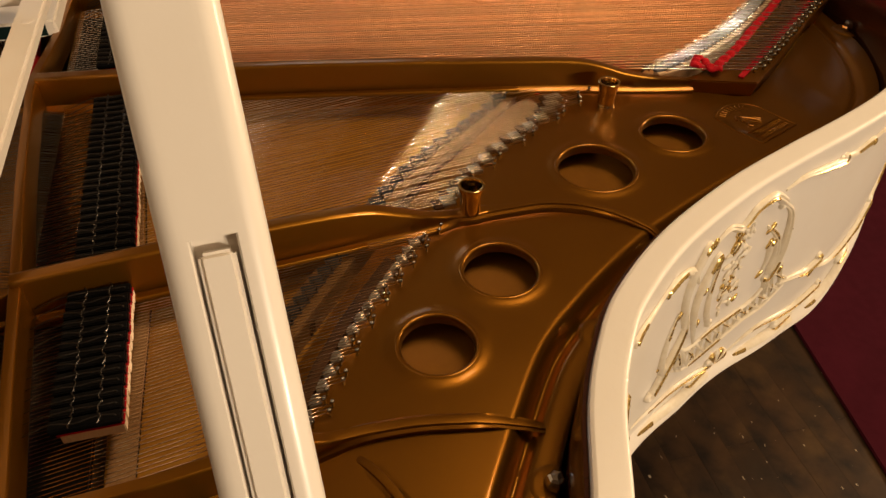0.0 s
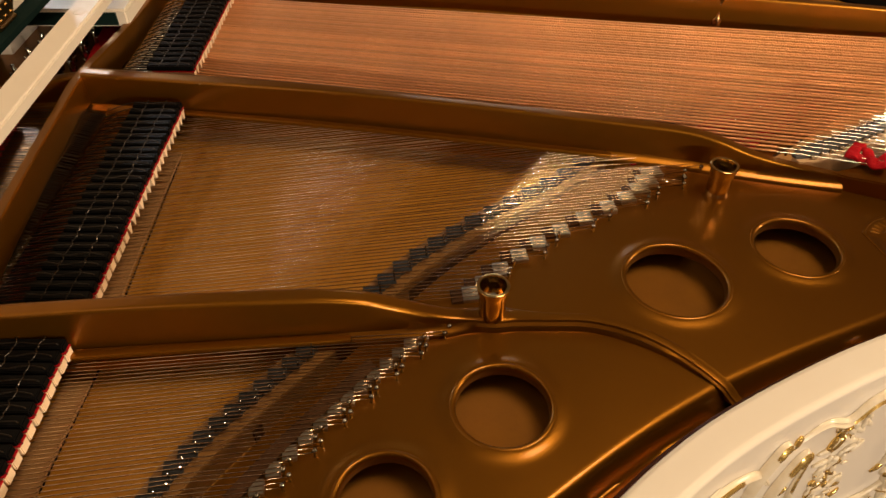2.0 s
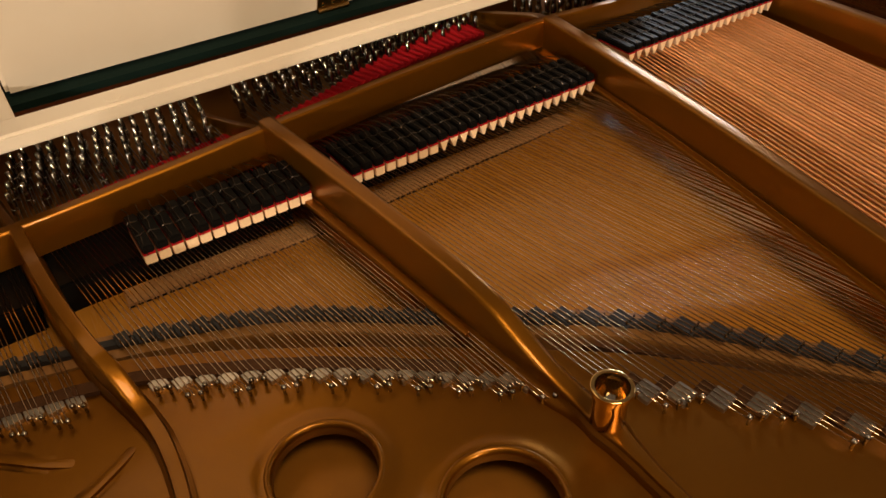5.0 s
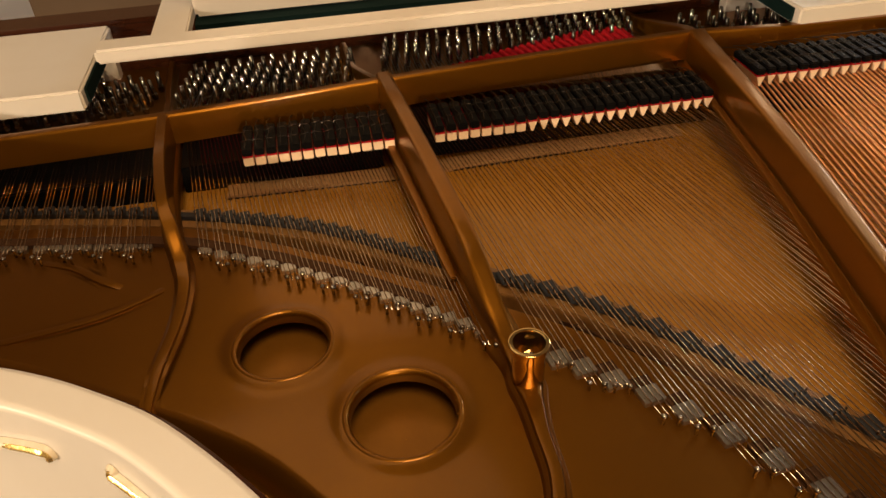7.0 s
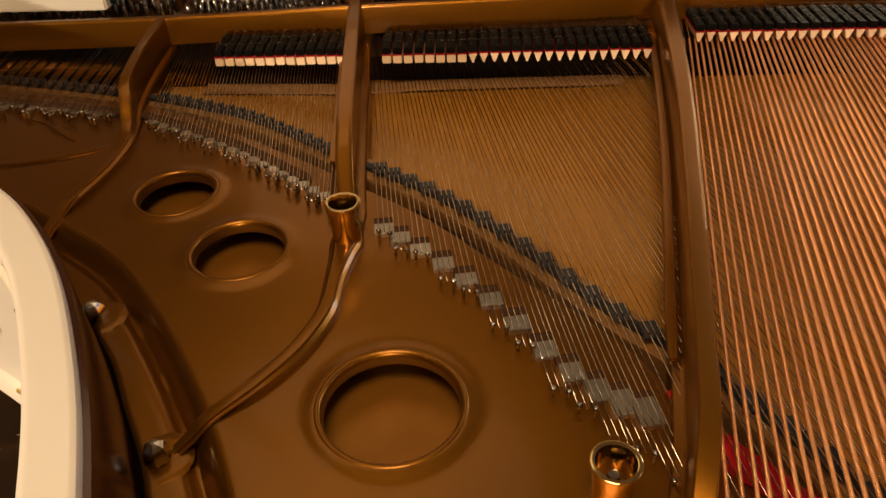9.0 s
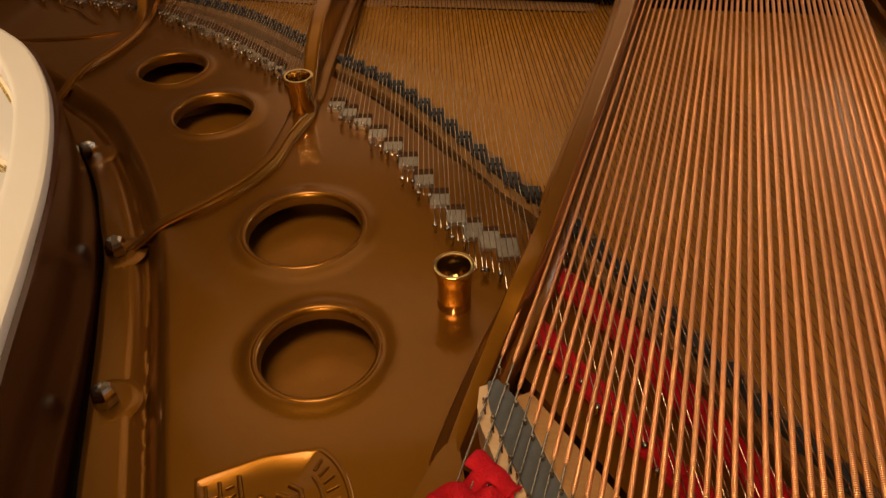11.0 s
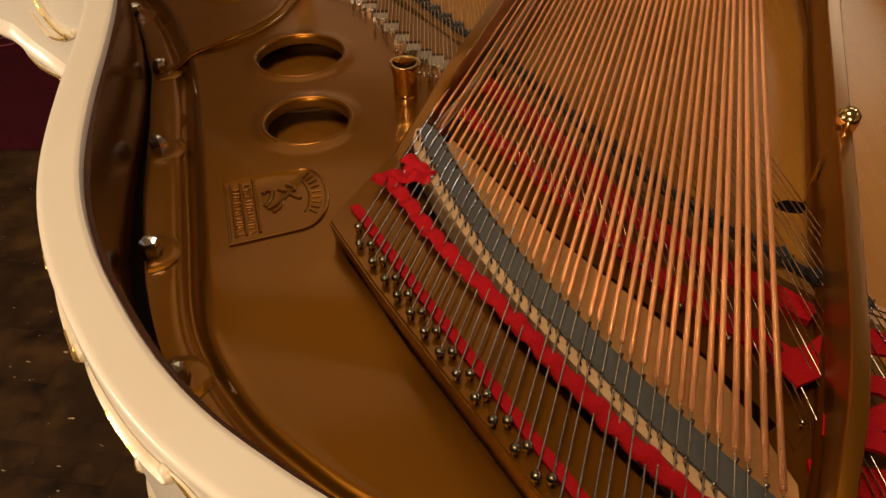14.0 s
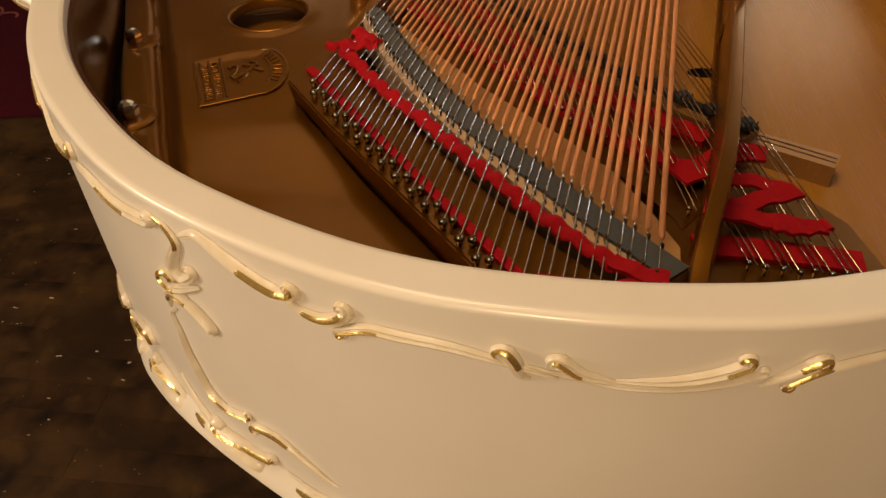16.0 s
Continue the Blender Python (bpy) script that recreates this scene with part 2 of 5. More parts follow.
def ribbon(centre, width, z, thick=0.002, wave=0.0, waves=0):
    """A flat band of cloth or wood along a plane curve; wave lifts it here and there."""
    c = np.array(centre, float)
    nn = normals2(c)
    w = np.broadcast_to(width, (len(c),))
    zz = np.broadcast_to(z, (len(c),)) + wave * np.sin(np.linspace(0, waves * 2 * math.pi, len(c)))
    rings = []
    for i in range(len(c)):
        a, b = c[i, :2] + nn[i] * w[i] / 2, c[i, :2] - nn[i] * w[i] / 2
        rings.append([(a[0], a[1], zz[i]), (b[0], b[1], zz[i]), (b[0], b[1], zz[i] + thick), (a[0], a[1], zz[i] + thick)])
    return loft(rings)


def woven(centre, width, z, amp=0.003, waves=16, thick=0.0026, per=14):
    """Cloth passing over and under strings: it swells between them and draws in where they press it down."""
    n = waves * per + 1
    c = spline(centre, n)
    nn = normals2(c)
    k = np.linspace(0, waves * 2 * math.pi, n)
    lift = z + amp * np.sin(k) + 0.0006 * np.sin(k * 0.37 + 1.0)
    w = width * (1.0 + 0.045 * np.cos(k) + 0.03 * np.sin(0.7 * k)) / 2
    prof = [(-1.0, 0.0), (-0.93, 0.7), (-0.72, 1.25), (-0.3, 1.55), (0.3, 1.5), (0.72, 1.2), (0.93, 0.65), (1.0, 0.0), (0.9, -0.3), (-0.9, -0.3)]
    rings = []
    for i in range(n):
        lean = 0.0009 * math.sin(k[i] * 0.5)
        rings.append([(c[i, 0] + nn[i, 0] * w[i] * o, c[i, 1] + nn[i, 1] * w[i] * o, lift[i] + thick * h + lean * o) for o, h in prof])
    return loft(rings)


def bar(rows, base, foot=0.009, n=90):
    """A cast bar: rows of (x, y, top, width); sides with a foot and rounded edges."""
    p = spline(rows, n)
    nn = normals2(p)
    rings = []
    for i in range(n):
        x, y, top, w = p[i]
        f = foot if top - base > 0.018 else foot * max(0.0, (top - base - 0.006) / 0.012)
        h = w / 2
        prof = [(-h - f, base - 0.01), (-h - f, base + 0.004), (-h - f + 0.002, base + 0.0065), (-h - 0.003, base + 0.0075), (-h, base + 0.011)]
        if not foot:
            prof = [(-h * 1.03, base), (-h * 1.02, base + (top - base) * 0.2), (-h, base + (top - base) * 0.35)]
        prof = [(o, min(z, top - 0.002)) for o, z in prof] + [(-h * 0.98, top - 0.0038), (-h * 0.91, top - 0.0012), (-h * 0.78, top - 0.0002), (-h * 0.4, top)]
        prof = prof + [(-o, z) for o, z in prof[::-1]]
        rings.append([(x + nn[i, 0] * o, y + nn[i, 1] * o, z) for o, z in prof])
    return loft(rings)


# ---------------------------------------------------------------- the room
def room():
    x0, x1, y0, y1, h, t = -2.6, 3.4, -2.8, 3.4, 2.9, 0.15
    for name, b in (("wall_north", (x0 - t, x1 + t, y1, y1 + t)), ("wall_east", (x1, x1 + t, y0, y1))):
        tagged(part(name, box(*b, 0, h), WALLPAINT), "warm beige painted plaster wall of the room", "wall", kind="structure")
    daylight = (0.86, 0.93, 1.0)
    sa, sb, sl, sh = -2.30, -1.40, 1.66, 2.50
    south = tagged(part("wall_south", box(x0 - t, x1 + t, y0 - t, y0, 0, sl), WALLPAINT), "warm beige painted wall with a corner window", "wall", kind="structure")
    for a, b, lo, hi in ((x0 - t, x1 + t, sh, h), (x0 - t, sa, sl, sh), (sb, x1 + t, sl, sh)):
        part("wall_section", box(a, b, y0 - t, y0, lo, hi), WALLPAINT, south)
    win = tagged(new("window_3"), "white framed window with warm light behind it", "window", kind="structure")
    for a, b, lo, hi in ((sa, sa + 0.06, sl, sh), (sb - 0.06, sb, sl, sh), (sa + 0.06, sb - 0.06, sl, sl + 0.06), (sa + 0.06, sb - 0.06, sh - 0.06, sh)):
        part("window_frame", box(a, b, y0 - 0.10, y0 - 0.04, lo, hi, 0.004), IVORY, win)
    part("mullion", box((sa + sb) / 2 - 0.02, (sa + sb) / 2 + 0.02, y0 - 0.09, y0 - 0.05, sl + 0.06, sh - 0.06, 0.004), IVORY, win)
    day = bpy.data.lights.new("daylight", "AREA")
    day.shape, day.size, day.size_y, day.energy, day.color = "RECTANGLE", sb - sa - 0.14, sh - sl - 0.14, 6, (1.0, 0.82, 0.54)
    new("daylight", day).matrix_world = look(((sa + sb) / 2, y0 - 0.12, (sl + sh) / 2), ((sa + sb) / 2, y0 + 1, (sl + sh) / 2))
    wl, wh = 2.02, 2.56
    west = tagged(part("wall_west", box(x0 - t, x0, y0, y1, 0, wl), WALLPAINT), "warm beige painted wall with high windows", "wall", kind="structure")
    part("wall_section", box(x0 - t, x0, y0, y1, wh, h), WALLPAINT, west)
    for a, b in ((y0, -2.74), (-1.60, -0.40), (0.50, y1)):
        part("wall_section", box(x0 - t, x0, a, b, wl, wh), WALLPAINT, west)
    for k, (wa, wb) in enumerate(((-2.74, -1.60), (-0.40, 0.50))):
        win = tagged(new("window_%d" % (k + 1)), "white framed high window with daylight behind it", "window", kind="structure")
        part("window_frame", box(x0 - 0.10, x0 - 0.04, wa, wa + 0.06, wl, wh, 0.004), IVORY, win)
        part("window_frame", box(x0 - 0.10, x0 - 0.04, wb - 0.06, wb, wl, wh, 0.004), IVORY, win)
        part("window_frame", box(x0 - 0.10, x0 - 0.04, wa + 0.06, wb - 0.06, wl, wl + 0.06, 0.004), IVORY, win)
        part("window_frame", box(x0 - 0.10, x0 - 0.04, wa + 0.06, wb - 0.06, wh - 0.06, wh, 0.004), IVORY, win)
        part("mullion", box(x0 - 0.09, x0 - 0.05, (wa + wb) / 2 - 0.02, (wa + wb) / 2 + 0.02, wl + 0.06, wh - 0.06, 0.004), IVORY, win)
        day = bpy.data.lights.new("daylight", "AREA")
        day.shape, day.size, day.size_y, day.energy, day.color = "RECTANGLE", wb - wa - 0.14, wh - wl - 0.14, (19, 2)[k], daylight
        new("daylight", day).matrix_world = look((x0 - 0.12, (wa + wb) / 2, (wl + wh) / 2), (x0 + 1, (wa + wb) / 2, (wl + wh) / 2))
    tagged(part("ceiling", box(x0, x1, y0, y1, h, h + t), CEILPAINT), "pale cream painted ceiling of the room", "ceiling", kind="structure")
    return x0, x1, y0, y1


X0, X1, Y0, Y1 = room()


def added_ceiling_lamp(x, y, wide):
    lamp = thing("added_ceiling_lamp", "added round ceiling lamp with a brass rim, out of view", "lamp", "ceiling lamps", at=(x, y, 2.9))
    part("canopy", lathe([(1.00, 0.0), (1.00, -0.015), (0.99, -0.03), (0.985, -0.085), (0.99, -0.089), (0.996, -0.085), (0.997, -0.03), (1.005, -0.012), (1.005, 0)], 32, False), BRASS, lamp, smooth=40).scale = (wide / 1.85, wide / 1.85, 1)
    return lamp


for at, _, wide, _ in LAMPS:
    added_ceiling_lamp(at[0], at[1], wide)


def wall_lamp(at, turn):
    """A shaded sconce, open towards the room."""
    lamp = thing("wall_lamp", "brass wall lamp with an open cream shade", "lamp", "wall lamps", at=at)
    lamp.rotation_euler = (0, 0, turn)
    part("back_plate", box(0.15, 0.18, -0.05, 0.05, -0.16, 0.10, 0.006), BRASS, lamp)
    part("arm", tube([(0.16, 0, -0.12), (0.10, 0, -0.17), (0.06, 0, -0.15), (0.05, 0, -0.12)], 0.008, 8), BRASS, lamp, smooth=60)
    part("shade", loft([[(x, 0.14 * math.cos(a), 0.14 * math.sin(a)) for a in np.linspace(0, 2 * math.pi, 24, endpoint=False)] for x in (0.02, 0.09)], caps=False), IVORY, lamp, smooth=60)
    return lamp


wall_lamp(WALL_LAMPS[0][0], math.pi / 2)
wall_lamp(WALL_LAMPS[1][0], 0.0)
wall_lamp(WALL_LAMPS[2][0], 0.0)

# ---------------------------------------------------------------- the piano: plan
RIM_TOP, RIM_LOW, FIELD, FLANGE, STRING, BASS, BOARD, STEPTOP = 0.950, 0.655, 0.858, 0.845, 0.8655, 0.889, 0.824, 0.875
RIM = [(0.6, -0.62), (0.6, -0.45), (0.585, -0.3), (0.53, -0.195), (0.431, -0.14), (0.333, -0.1), (0.274, -0.066), (0.224, -0.026), (0.162, 0.05),
       (0.104, 0.153), (0.063, 0.249), (0.025, 0.349), (-0.009, 0.429), (-0.04, 0.486), (-0.076, 0.536), (-0.113, 0.577), (-0.155, 0.617), (-0.197, 0.648),
       (-0.244, 0.673), (-0.285, 0.691), (-0.328, 0.706), (-0.374, 0.716), (-0.419, 0.72), (-0.462, 0.721), (-0.507, 0.718), (-0.55, 0.712), (-0.6, 0.698),
       (-0.665, 0.676), (-0.745, 0.64), (-0.82, 0.575), (-0.866, 0.48), (-0.892, 0.36), (-0.898, 0.2), (-0.898, 0), (-0.898, -0.62)]
RIM_THICK = 0.031
rim_in = spline(RIM, 420)
rim_n = -normals2(rim_in)          # outward
INNER = [(0.59, -0.44), (0.45, -0.412), (0.29, -0.378), (0.20, -0.335), (0.13, -0.290), (0.06, -0.240), (-0.01, -0.186), (-0.083, -0.126), (-0.154, -0.050),
         (-0.210, 0.008), (-0.250, 0.060), (-0.262, 0.100), (-0.252, 0.160), (-0.232, 0.260), (-0.208, 0.340), (-0.192, 0.400), (-0.243, 0.471), (-0.300, 0.540),
         (-0.356, 0.606), (-0.395, 0.654), (-0.44, 0.700)]
OUTER = [(0.58, -0.30), (0.45, -0.165), (0.337, -0.112), (0.269, -0.068), (0.229, -0.037), (0.198, -0.007), (0.160, 0.041), (0.132, 0.088), (0.103, 0.136),
         (0.082, 0.183), (0.061, 0.230), (0.047, 0.263), (0.034, 0.294), (0.008, 0.358), (-0.014, 0.405), (-0.046, 0.468), (-0.092, 0.538), (-0.150, 0.602),
         (-0.220, 0.652), (-0.310, 0.690), (-0.44, 0.708)]
VALLEY = [(0.60, -0.34), (0.50, -0.25), (0.42, -0.212), (0.363, -0.182), (0.270, -0.122), (0.200, -0.070), (0.150, -0.012), (0.105, 0.050), (0.065, 0.115), (0.030, 0.185),
          (-0.003, 0.260), (-0.034, 0.330), (-0.065, 0.400), (-0.100, 0.478), (-0.130, 0.524), (-0.178, 0.572), (-0.230, 0.606), (-0.270, 0.626), (-0.330, 0.646), (-0.430, 0.668)]
HOLES = [(-0.115, 0.233, 0.0440), (-0.066, 0.097, 0.0510), (0.086, -0.083, 0.0425), (0.173, -0.177, 0.0395)]
BRIDGE = [(0.59, -0.468), (0.473, -0.446), (0.367, -0.421), (0.268, -0.393), (0.205, -0.370), (0.135, -0.338), (0.072, -0.292), (0.020, -0.250), (-0.030, -0.214),
          (-0.085, -0.173), (-0.130, -0.128), (-0.168, -0.083), (-0.205, -0.035), (-0.240, 0.008), (-0.276, 0.045), (-0.333, 0.122), (-0.391, 0.207),
          (-0.443, 0.275), (-0.494, 0.335), (-0.540, 0.375), (-0.610, 0.436)]
BASSBRIDGE = [(-0.238, 0.268), (-0.275, 0.345), (-0.316, 0.417), (-0.352, 0.470), (-0.388, 0.515), (-0.445, 0.582), (-0.490, 0.629), (-0.508, 0.648)]

piano = thing("grand_piano", "ivory and gilt grand piano, carved case, open above the strings", "piano")


def rim_low(s):
    """The scalloped lower edge of the case, deeper along the bent side."""
    t = min(1.0, max(0.0, (s - 1.30) / 0.28))
    t = t * t * (3 - 2 * t)
    front = float(np.interp(s, [0, 0.45, 0.515, 0.56, 0.60, 0.70, 0.85, 1.0], [0.150, 0.150, 0.138, 0.113, 0.103, 0.072, 0.032, 0.0]))
    return 0.590 + 0.085 * t + front + 0.010 * math.cos((s - 1.08) * 2 * math.pi / 0.52) + 0.003 * math.cos((s - 1.08) * 2 * math.pi / 0.173)


def case_rim():
    k = len(rim_in)
    s = np.concatenate([[0], np.cumsum(np.linalg.norm(np.diff(rim_in, axis=0), axis=1))])
    rings = []
    for i in range(k):
        low = rim_low(s[i])
        w = RIM_THICK
        prof = [(0.001, RIM_TOP - 0.09), (0.001, RIM_TOP - 0.004), (0.002, RIM_TOP - 0.0012), (0.0045, RIM_TOP), (0.0058, RIM_TOP), (w - 0.0058, RIM_TOP), (w - 0.0045, RIM_TOP - 0.00005), (w - 0.0022, RIM_TOP - 0.0007),
                (w - 0.0006, RIM_TOP - 0.0022), (w, RIM_TOP - 0.0045), (w, RIM_TOP - 0.0060), (w, 0.80), (w, low + 0.026), (w + 0.003, low + 0.022), (w + 0.010, low + 0.014),
                (w + 0.0115, low + 0.007), (w + 0.008, low), (w - 0.006, low - 0.003), (w - 0.02, low), (w - 0.02, 0.80), (0.001, 0.80)]
        rings.append([(rim_in[i, 0] + rim_n[i, 0] * o, rim_in[i, 1] + rim_n[i, 1] * o, z) for o, z in prof])
    ob = part("case_rim", loft(rings), IVORY, piano, "ivory painted curved piano rim", 35)
    rings = []
    for i in range(k):
        prof = [(-0.004, 0.78), (-0.004, RIM_TOP - 0.012), (-0.003, RIM_TOP - 0.009), (0.0005, RIM_TOP - 0.008), (0.0005, 0.78)]
        rings.append([(rim_in[i, 0] + rim_n[i, 0] * o, rim_in[i, 1] + rim_n[i, 1] * o, z) for o, z in prof])
    part("rim_lining", loft(rings), LINING, piano, "dark stained inner face of the rim", 35)
    return ob


rim = case_rim()
# ledge coloured black to put the rim gap's shade into it
part("gap_shade_ledge", ribbon((rim_in - rim_n * 0.024)[::3], 0.044, 0.800, 0.029), BLACK, piano, "ledge under the plate, blackened for the shade in the rim gap")


def field_height(x, y):
    """The cast plate's top: a plain field, a cove down to the bolted flange."""
    v = spline(VALLEY, 300)
    nn = normals2(v)
    d = np.full(x.shape, 9.0)
    side = np.zeros(x.shape)
    for i in range(len(v)):
        dx, dy = x - v[i, 0], y - v[i, 1]
        dist = np.hypot(dx, dy)
        near = dist < d
        d = np.where(near, dist, d)
        side = np.where(near, dx * nn[i, 0] + dy * nn[i, 1], side)
    t = np.clip((-side + 0.009) / 0.019, 0, 1)
    t = t * t * (3 - 2 * t)
    drop = np.clip((y - 0.26) / 0.20, 0, 1)
    z = FIELD - 0.008 * drop * drop * (3 - 2 * drop) + (FLANGE - FIELD) * t * (1 - 0.5 * drop) - 0.0070 * np.exp(-((side + 0.010) / 0.0065) ** 2)
    deep = np.clip((y - 0.435) / 0.10, 0, 1)
    z = z - 0.009 * deep * deep * (3 - 2 * deep) * (1 - t)
    for hx, hy, r in HOLES:
        q = np.hypot(x - hx, y - hy) - r
        z = z + 0.0020 * np.exp(-((q - 0.003) / 0.007) ** 2)
    return z


def plate_field():
    nu, nv = 460, 110
    a, b = np.array(INNER), np.array(OUTER)
    both = spline(np.hstack([(a + b) / 2, a, b]), nu)
    a, b = both[:, 2:4], both[:, 4:6]
    t = np.linspace(0, 1, nv)[None, :, None]
    xy = a[:, None] * (1 - t) + b[:, None] * t
    z = field_height(xy[..., 0], xy[..., 1])
    z[:, -1] -= 0.002
    bm = bmesh.new()
    vs = [[bm.verts.new((*xy[i, j], z[i, j])) for j in range(nv)] for i in range(nu)]
    edge = [bm.verts.new((*xy[i, -1], FLANGE - 0.03)) for i in range(nu)]
    lip = [bm.verts.new((*xy[i, 0], BOARD + 0.001)) for i in range(nu)]
    cen = (xy[:-1, :-1] + xy[1:, 1:]) / 2
    keep = np.ones(cen.shape[:2], bool)
    for hx, hy, r in HOLES:
        keep &= np.hypot(cen[..., 0] - hx, cen[..., 1] - hy) > r
    for i in range(nu - 1):
        for j in range(nv - 1):
            if keep[i, j]:
                bm.faces.new((vs[i][j], vs[i + 1][j], vs[i + 1][j + 1], vs[i][j + 1]))
        bm.faces.new((vs[i][-1], vs[i + 1][-1], edge[i + 1], edge[i]))
        bm.faces.new((lip[i], lip[i + 1], vs[i + 1][0], vs[i][0]))
    for v in [v for v in bm.verts if not v.link_faces]:
        bm.verts.remove(v)
    bmesh.ops.recalc_face_normals(bm, faces=bm.faces)
    ob = part("cast_plate", bm, BRONZE, piano, "bronze lacquered cast iron plate", 50)
    for hx, hy, r in HOLES:
        z = FIELD
        z = z + 0.0019
        h = part("plate_hole", lathe([(r + 0.0040, z - 0.0012), (r + 0.0030, z + 0.0002), (r + 0.0012, z + 0.0007), (r - 0.0004, z + 0.0002), (r - 0.0018, z - 0.0016), (r - 0.0022, z - 0.004)], 64, False), BRONZE, ob, smooth=50)
        w = part("hole_wall", lathe([(r - 0.0022, z - 0.004), (r - 0.0024, z - 0.0105), (r - 0.0012, z - 0.0125), (r + 0.004, z - 0.0135), (r + 0.012, z - 0.0130)], 64, False), DULLBRONZE, ob, smooth=60)
        w.location = (hx, hy, 0)
        # disc added over the soundboard, tinted for the dim bronze light in the hole
        under = part("hole_tint_disc", lathe([(r + 0.030, z - 0.0300), (r + 0.004, z - 0.0318), (r - 0.012, z - 0.0328), (0.0005, z - 0.0332)], 48, False), HOLETINT, ob, smooth=60)
        under.location = (hx, hy, 0)
        h.location = (hx, hy, 0)
    return ob


plate = plate_field()

# bars, webs and the front strut
CAST = BRONZE
part("plate_bar", bar([(0.296, -0.545, 0.905, 0.0125), (0.290, -0.445, 0.905, 0.0125), (0.279, -0.36, 0.903, 0.0125), (0.270, -0.325, 0.893, 0.014), (0.263, -0.295, 0.874, 0.013),
                       (0.259, -0.262, 0.868, 0.012), (0.262, -0.215, 0.867, 0.011), (0.272, -0.165, 0.866, 0.010), (0.279, -0.128, 0.857, 0.008), (0.284, -0.105, 0.848, 0.005)], FIELD - 0.002, 0.004), CAST, plate, smooth=40)
part("plate_bar", bar([(0.034, -0.57, 0.913, 0.018), (0.021, -0.42, 0.914, 0.018), (0.009, -0.28, 0.912, 0.018), (0.003, -0.215, 0.906, 0.018), (-0.001, -0.175, 0.892, 0.018),
                       (-0.006, -0.138, 0.876, 0.017), (-0.010, -0.108, 0.869, 0.018), (-0.011, -0.085, 0.868, 0.022), (-0.010, -0.068, 0.868, 0.016), (-0.008, -0.038, 0.868, 0.011), (-0.006, 0.004, 0.868, 0.010),
                       (0.008, 0.044, 0.868, 0.010), (0.031, 0.078, 0.866, 0.009), (0.060, 0.108, 0.861, 0.008), (0.072, 0.119, 0.853, 0.007), (0.084, 0.129, 0.846, 0.005)], FIELD - 0.002, n=140), CAST, plate, smooth=40)
part("plate_bar", bar([(-0.392, -0.60, 0.908, 0.022), (-0.352, -0.314, 0.910, 0.019), (-0.318, -0.120, 0.909, 0.017), (-0.283, 0.060, 0.907, 0.015), (-0.267, 0.140, 0.905, 0.015),
                       (-0.256, 0.180, 0.899, 0.015), (-0.246, 0.215, 0.888, 0.014), (-0.237, 0.250, 0.881, 0.013), (-0.229, 0.285, 0.8765, 0.012), (-0.222, 0.318, 0.8735, 0.010)],
                      FIELD - 0.002, n=140), CAST, plate, smooth=40)
part("plate_bar", bar([(-0.700, -0.60, 0.915, 0.018), (-0.694, -0.30, 0.915, 0.018), (-0.676, -0.10, 0.915, 0.017), (-0.646, 0.06, 0.915, 0.015), (-0.599, 0.31, 0.915, 0.013),
                       (-0.566, 0.485, 0.914, 0.012), (-0.549, 0.56, 0.911, 0.012), (-0.531, 0.62, 0.901, 0.012), (-0.521, 0.66, 0.890, 0.013), (-0.514, 0.712, 0.882, 0.014)], FIELD - 0.006, 0.003, 140), CAST, plate, smooth=40)
part("front_strut", bar([(0.597, -0.530, 0.905, 0.012), (0.45, -0.535, 0.905, 0.012), (0.298, -0.543, 0.905, 0.012), (0.16, -0.556, 0.905, 0.012), (0.036, -0.567, 0.907, 0.012), (-0.15, -0.588, 0.905, 0.012),
                         (-0.30, -0.600, 0.905, 0.012), (-0.386, -0.605, 0.905, 0.013), (-0.50, -0.592, 0.905, 0.012), (-0.60, -0.585, 0.905, 0.012), (-0.892, -0.580, 0.905, 0.012)], 0.8675, 0.0, 120), CAST, plate, smooth=40)

part("string_rail", bar([(0.0505, -0.555, 0.8690, 0.009), (0.0400, -0.445, 0.8695, 0.009), (0.0305, -0.345, 0.8695, 0.009), (0.0225, -0.250, 0.8695, 0.009), (0.0195, -0.218, 0.8685, 0.006)], 0.8655, 0.0, 60), CAST, plate, smooth=50)
part("string_rail", bar([(-0.3655, -0.53, 0.8695, 0.009), (-0.3535, -0.440, 0.8695, 0.009), (-0.3255, -0.255, 0.8695, 0.009), (-0.2965, -0.095, 0.8695, 0.009), (-0.2725, 0.030, 0.8695, 0.009), (-0.2675, 0.062, 0.8685, 0.006)], 0.8655, 0.0, 60), CAST, plate, smooth=50)
for rows in ([(0.036, -0.560, 0.905, 0.012), (0.040, -0.60, 0.892, 0.010), (0.052, -0.65, 0.880, 0.009), (0.066, -0.70, 0.874, 0.008), (0.07, -0.78, 0.872, 0.008)],
             [(0.297, -0.540, 0.900, 0.011), (0.300, -0.58, 0.888, 0.009), (0.306, -0.64, 0.876, 0.008), (0.312, -0.70, 0.872, 0.008), (0.315, -0.78, 0.872, 0.008)],
             [(-0.392, -0.600, 0.904, 0.020), (-0.392, -0.64, 0.898, 0.018), (-0.384, -0.69, 0.886, 0.014), (-0.372, -0.74, 0.876, 0.010), (-0.366, -0.79, 0.872, 0.008)]):
    part("plate_rib", bar(rows, 0.856, 0.004, 50), CAST, plate, smooth=40)
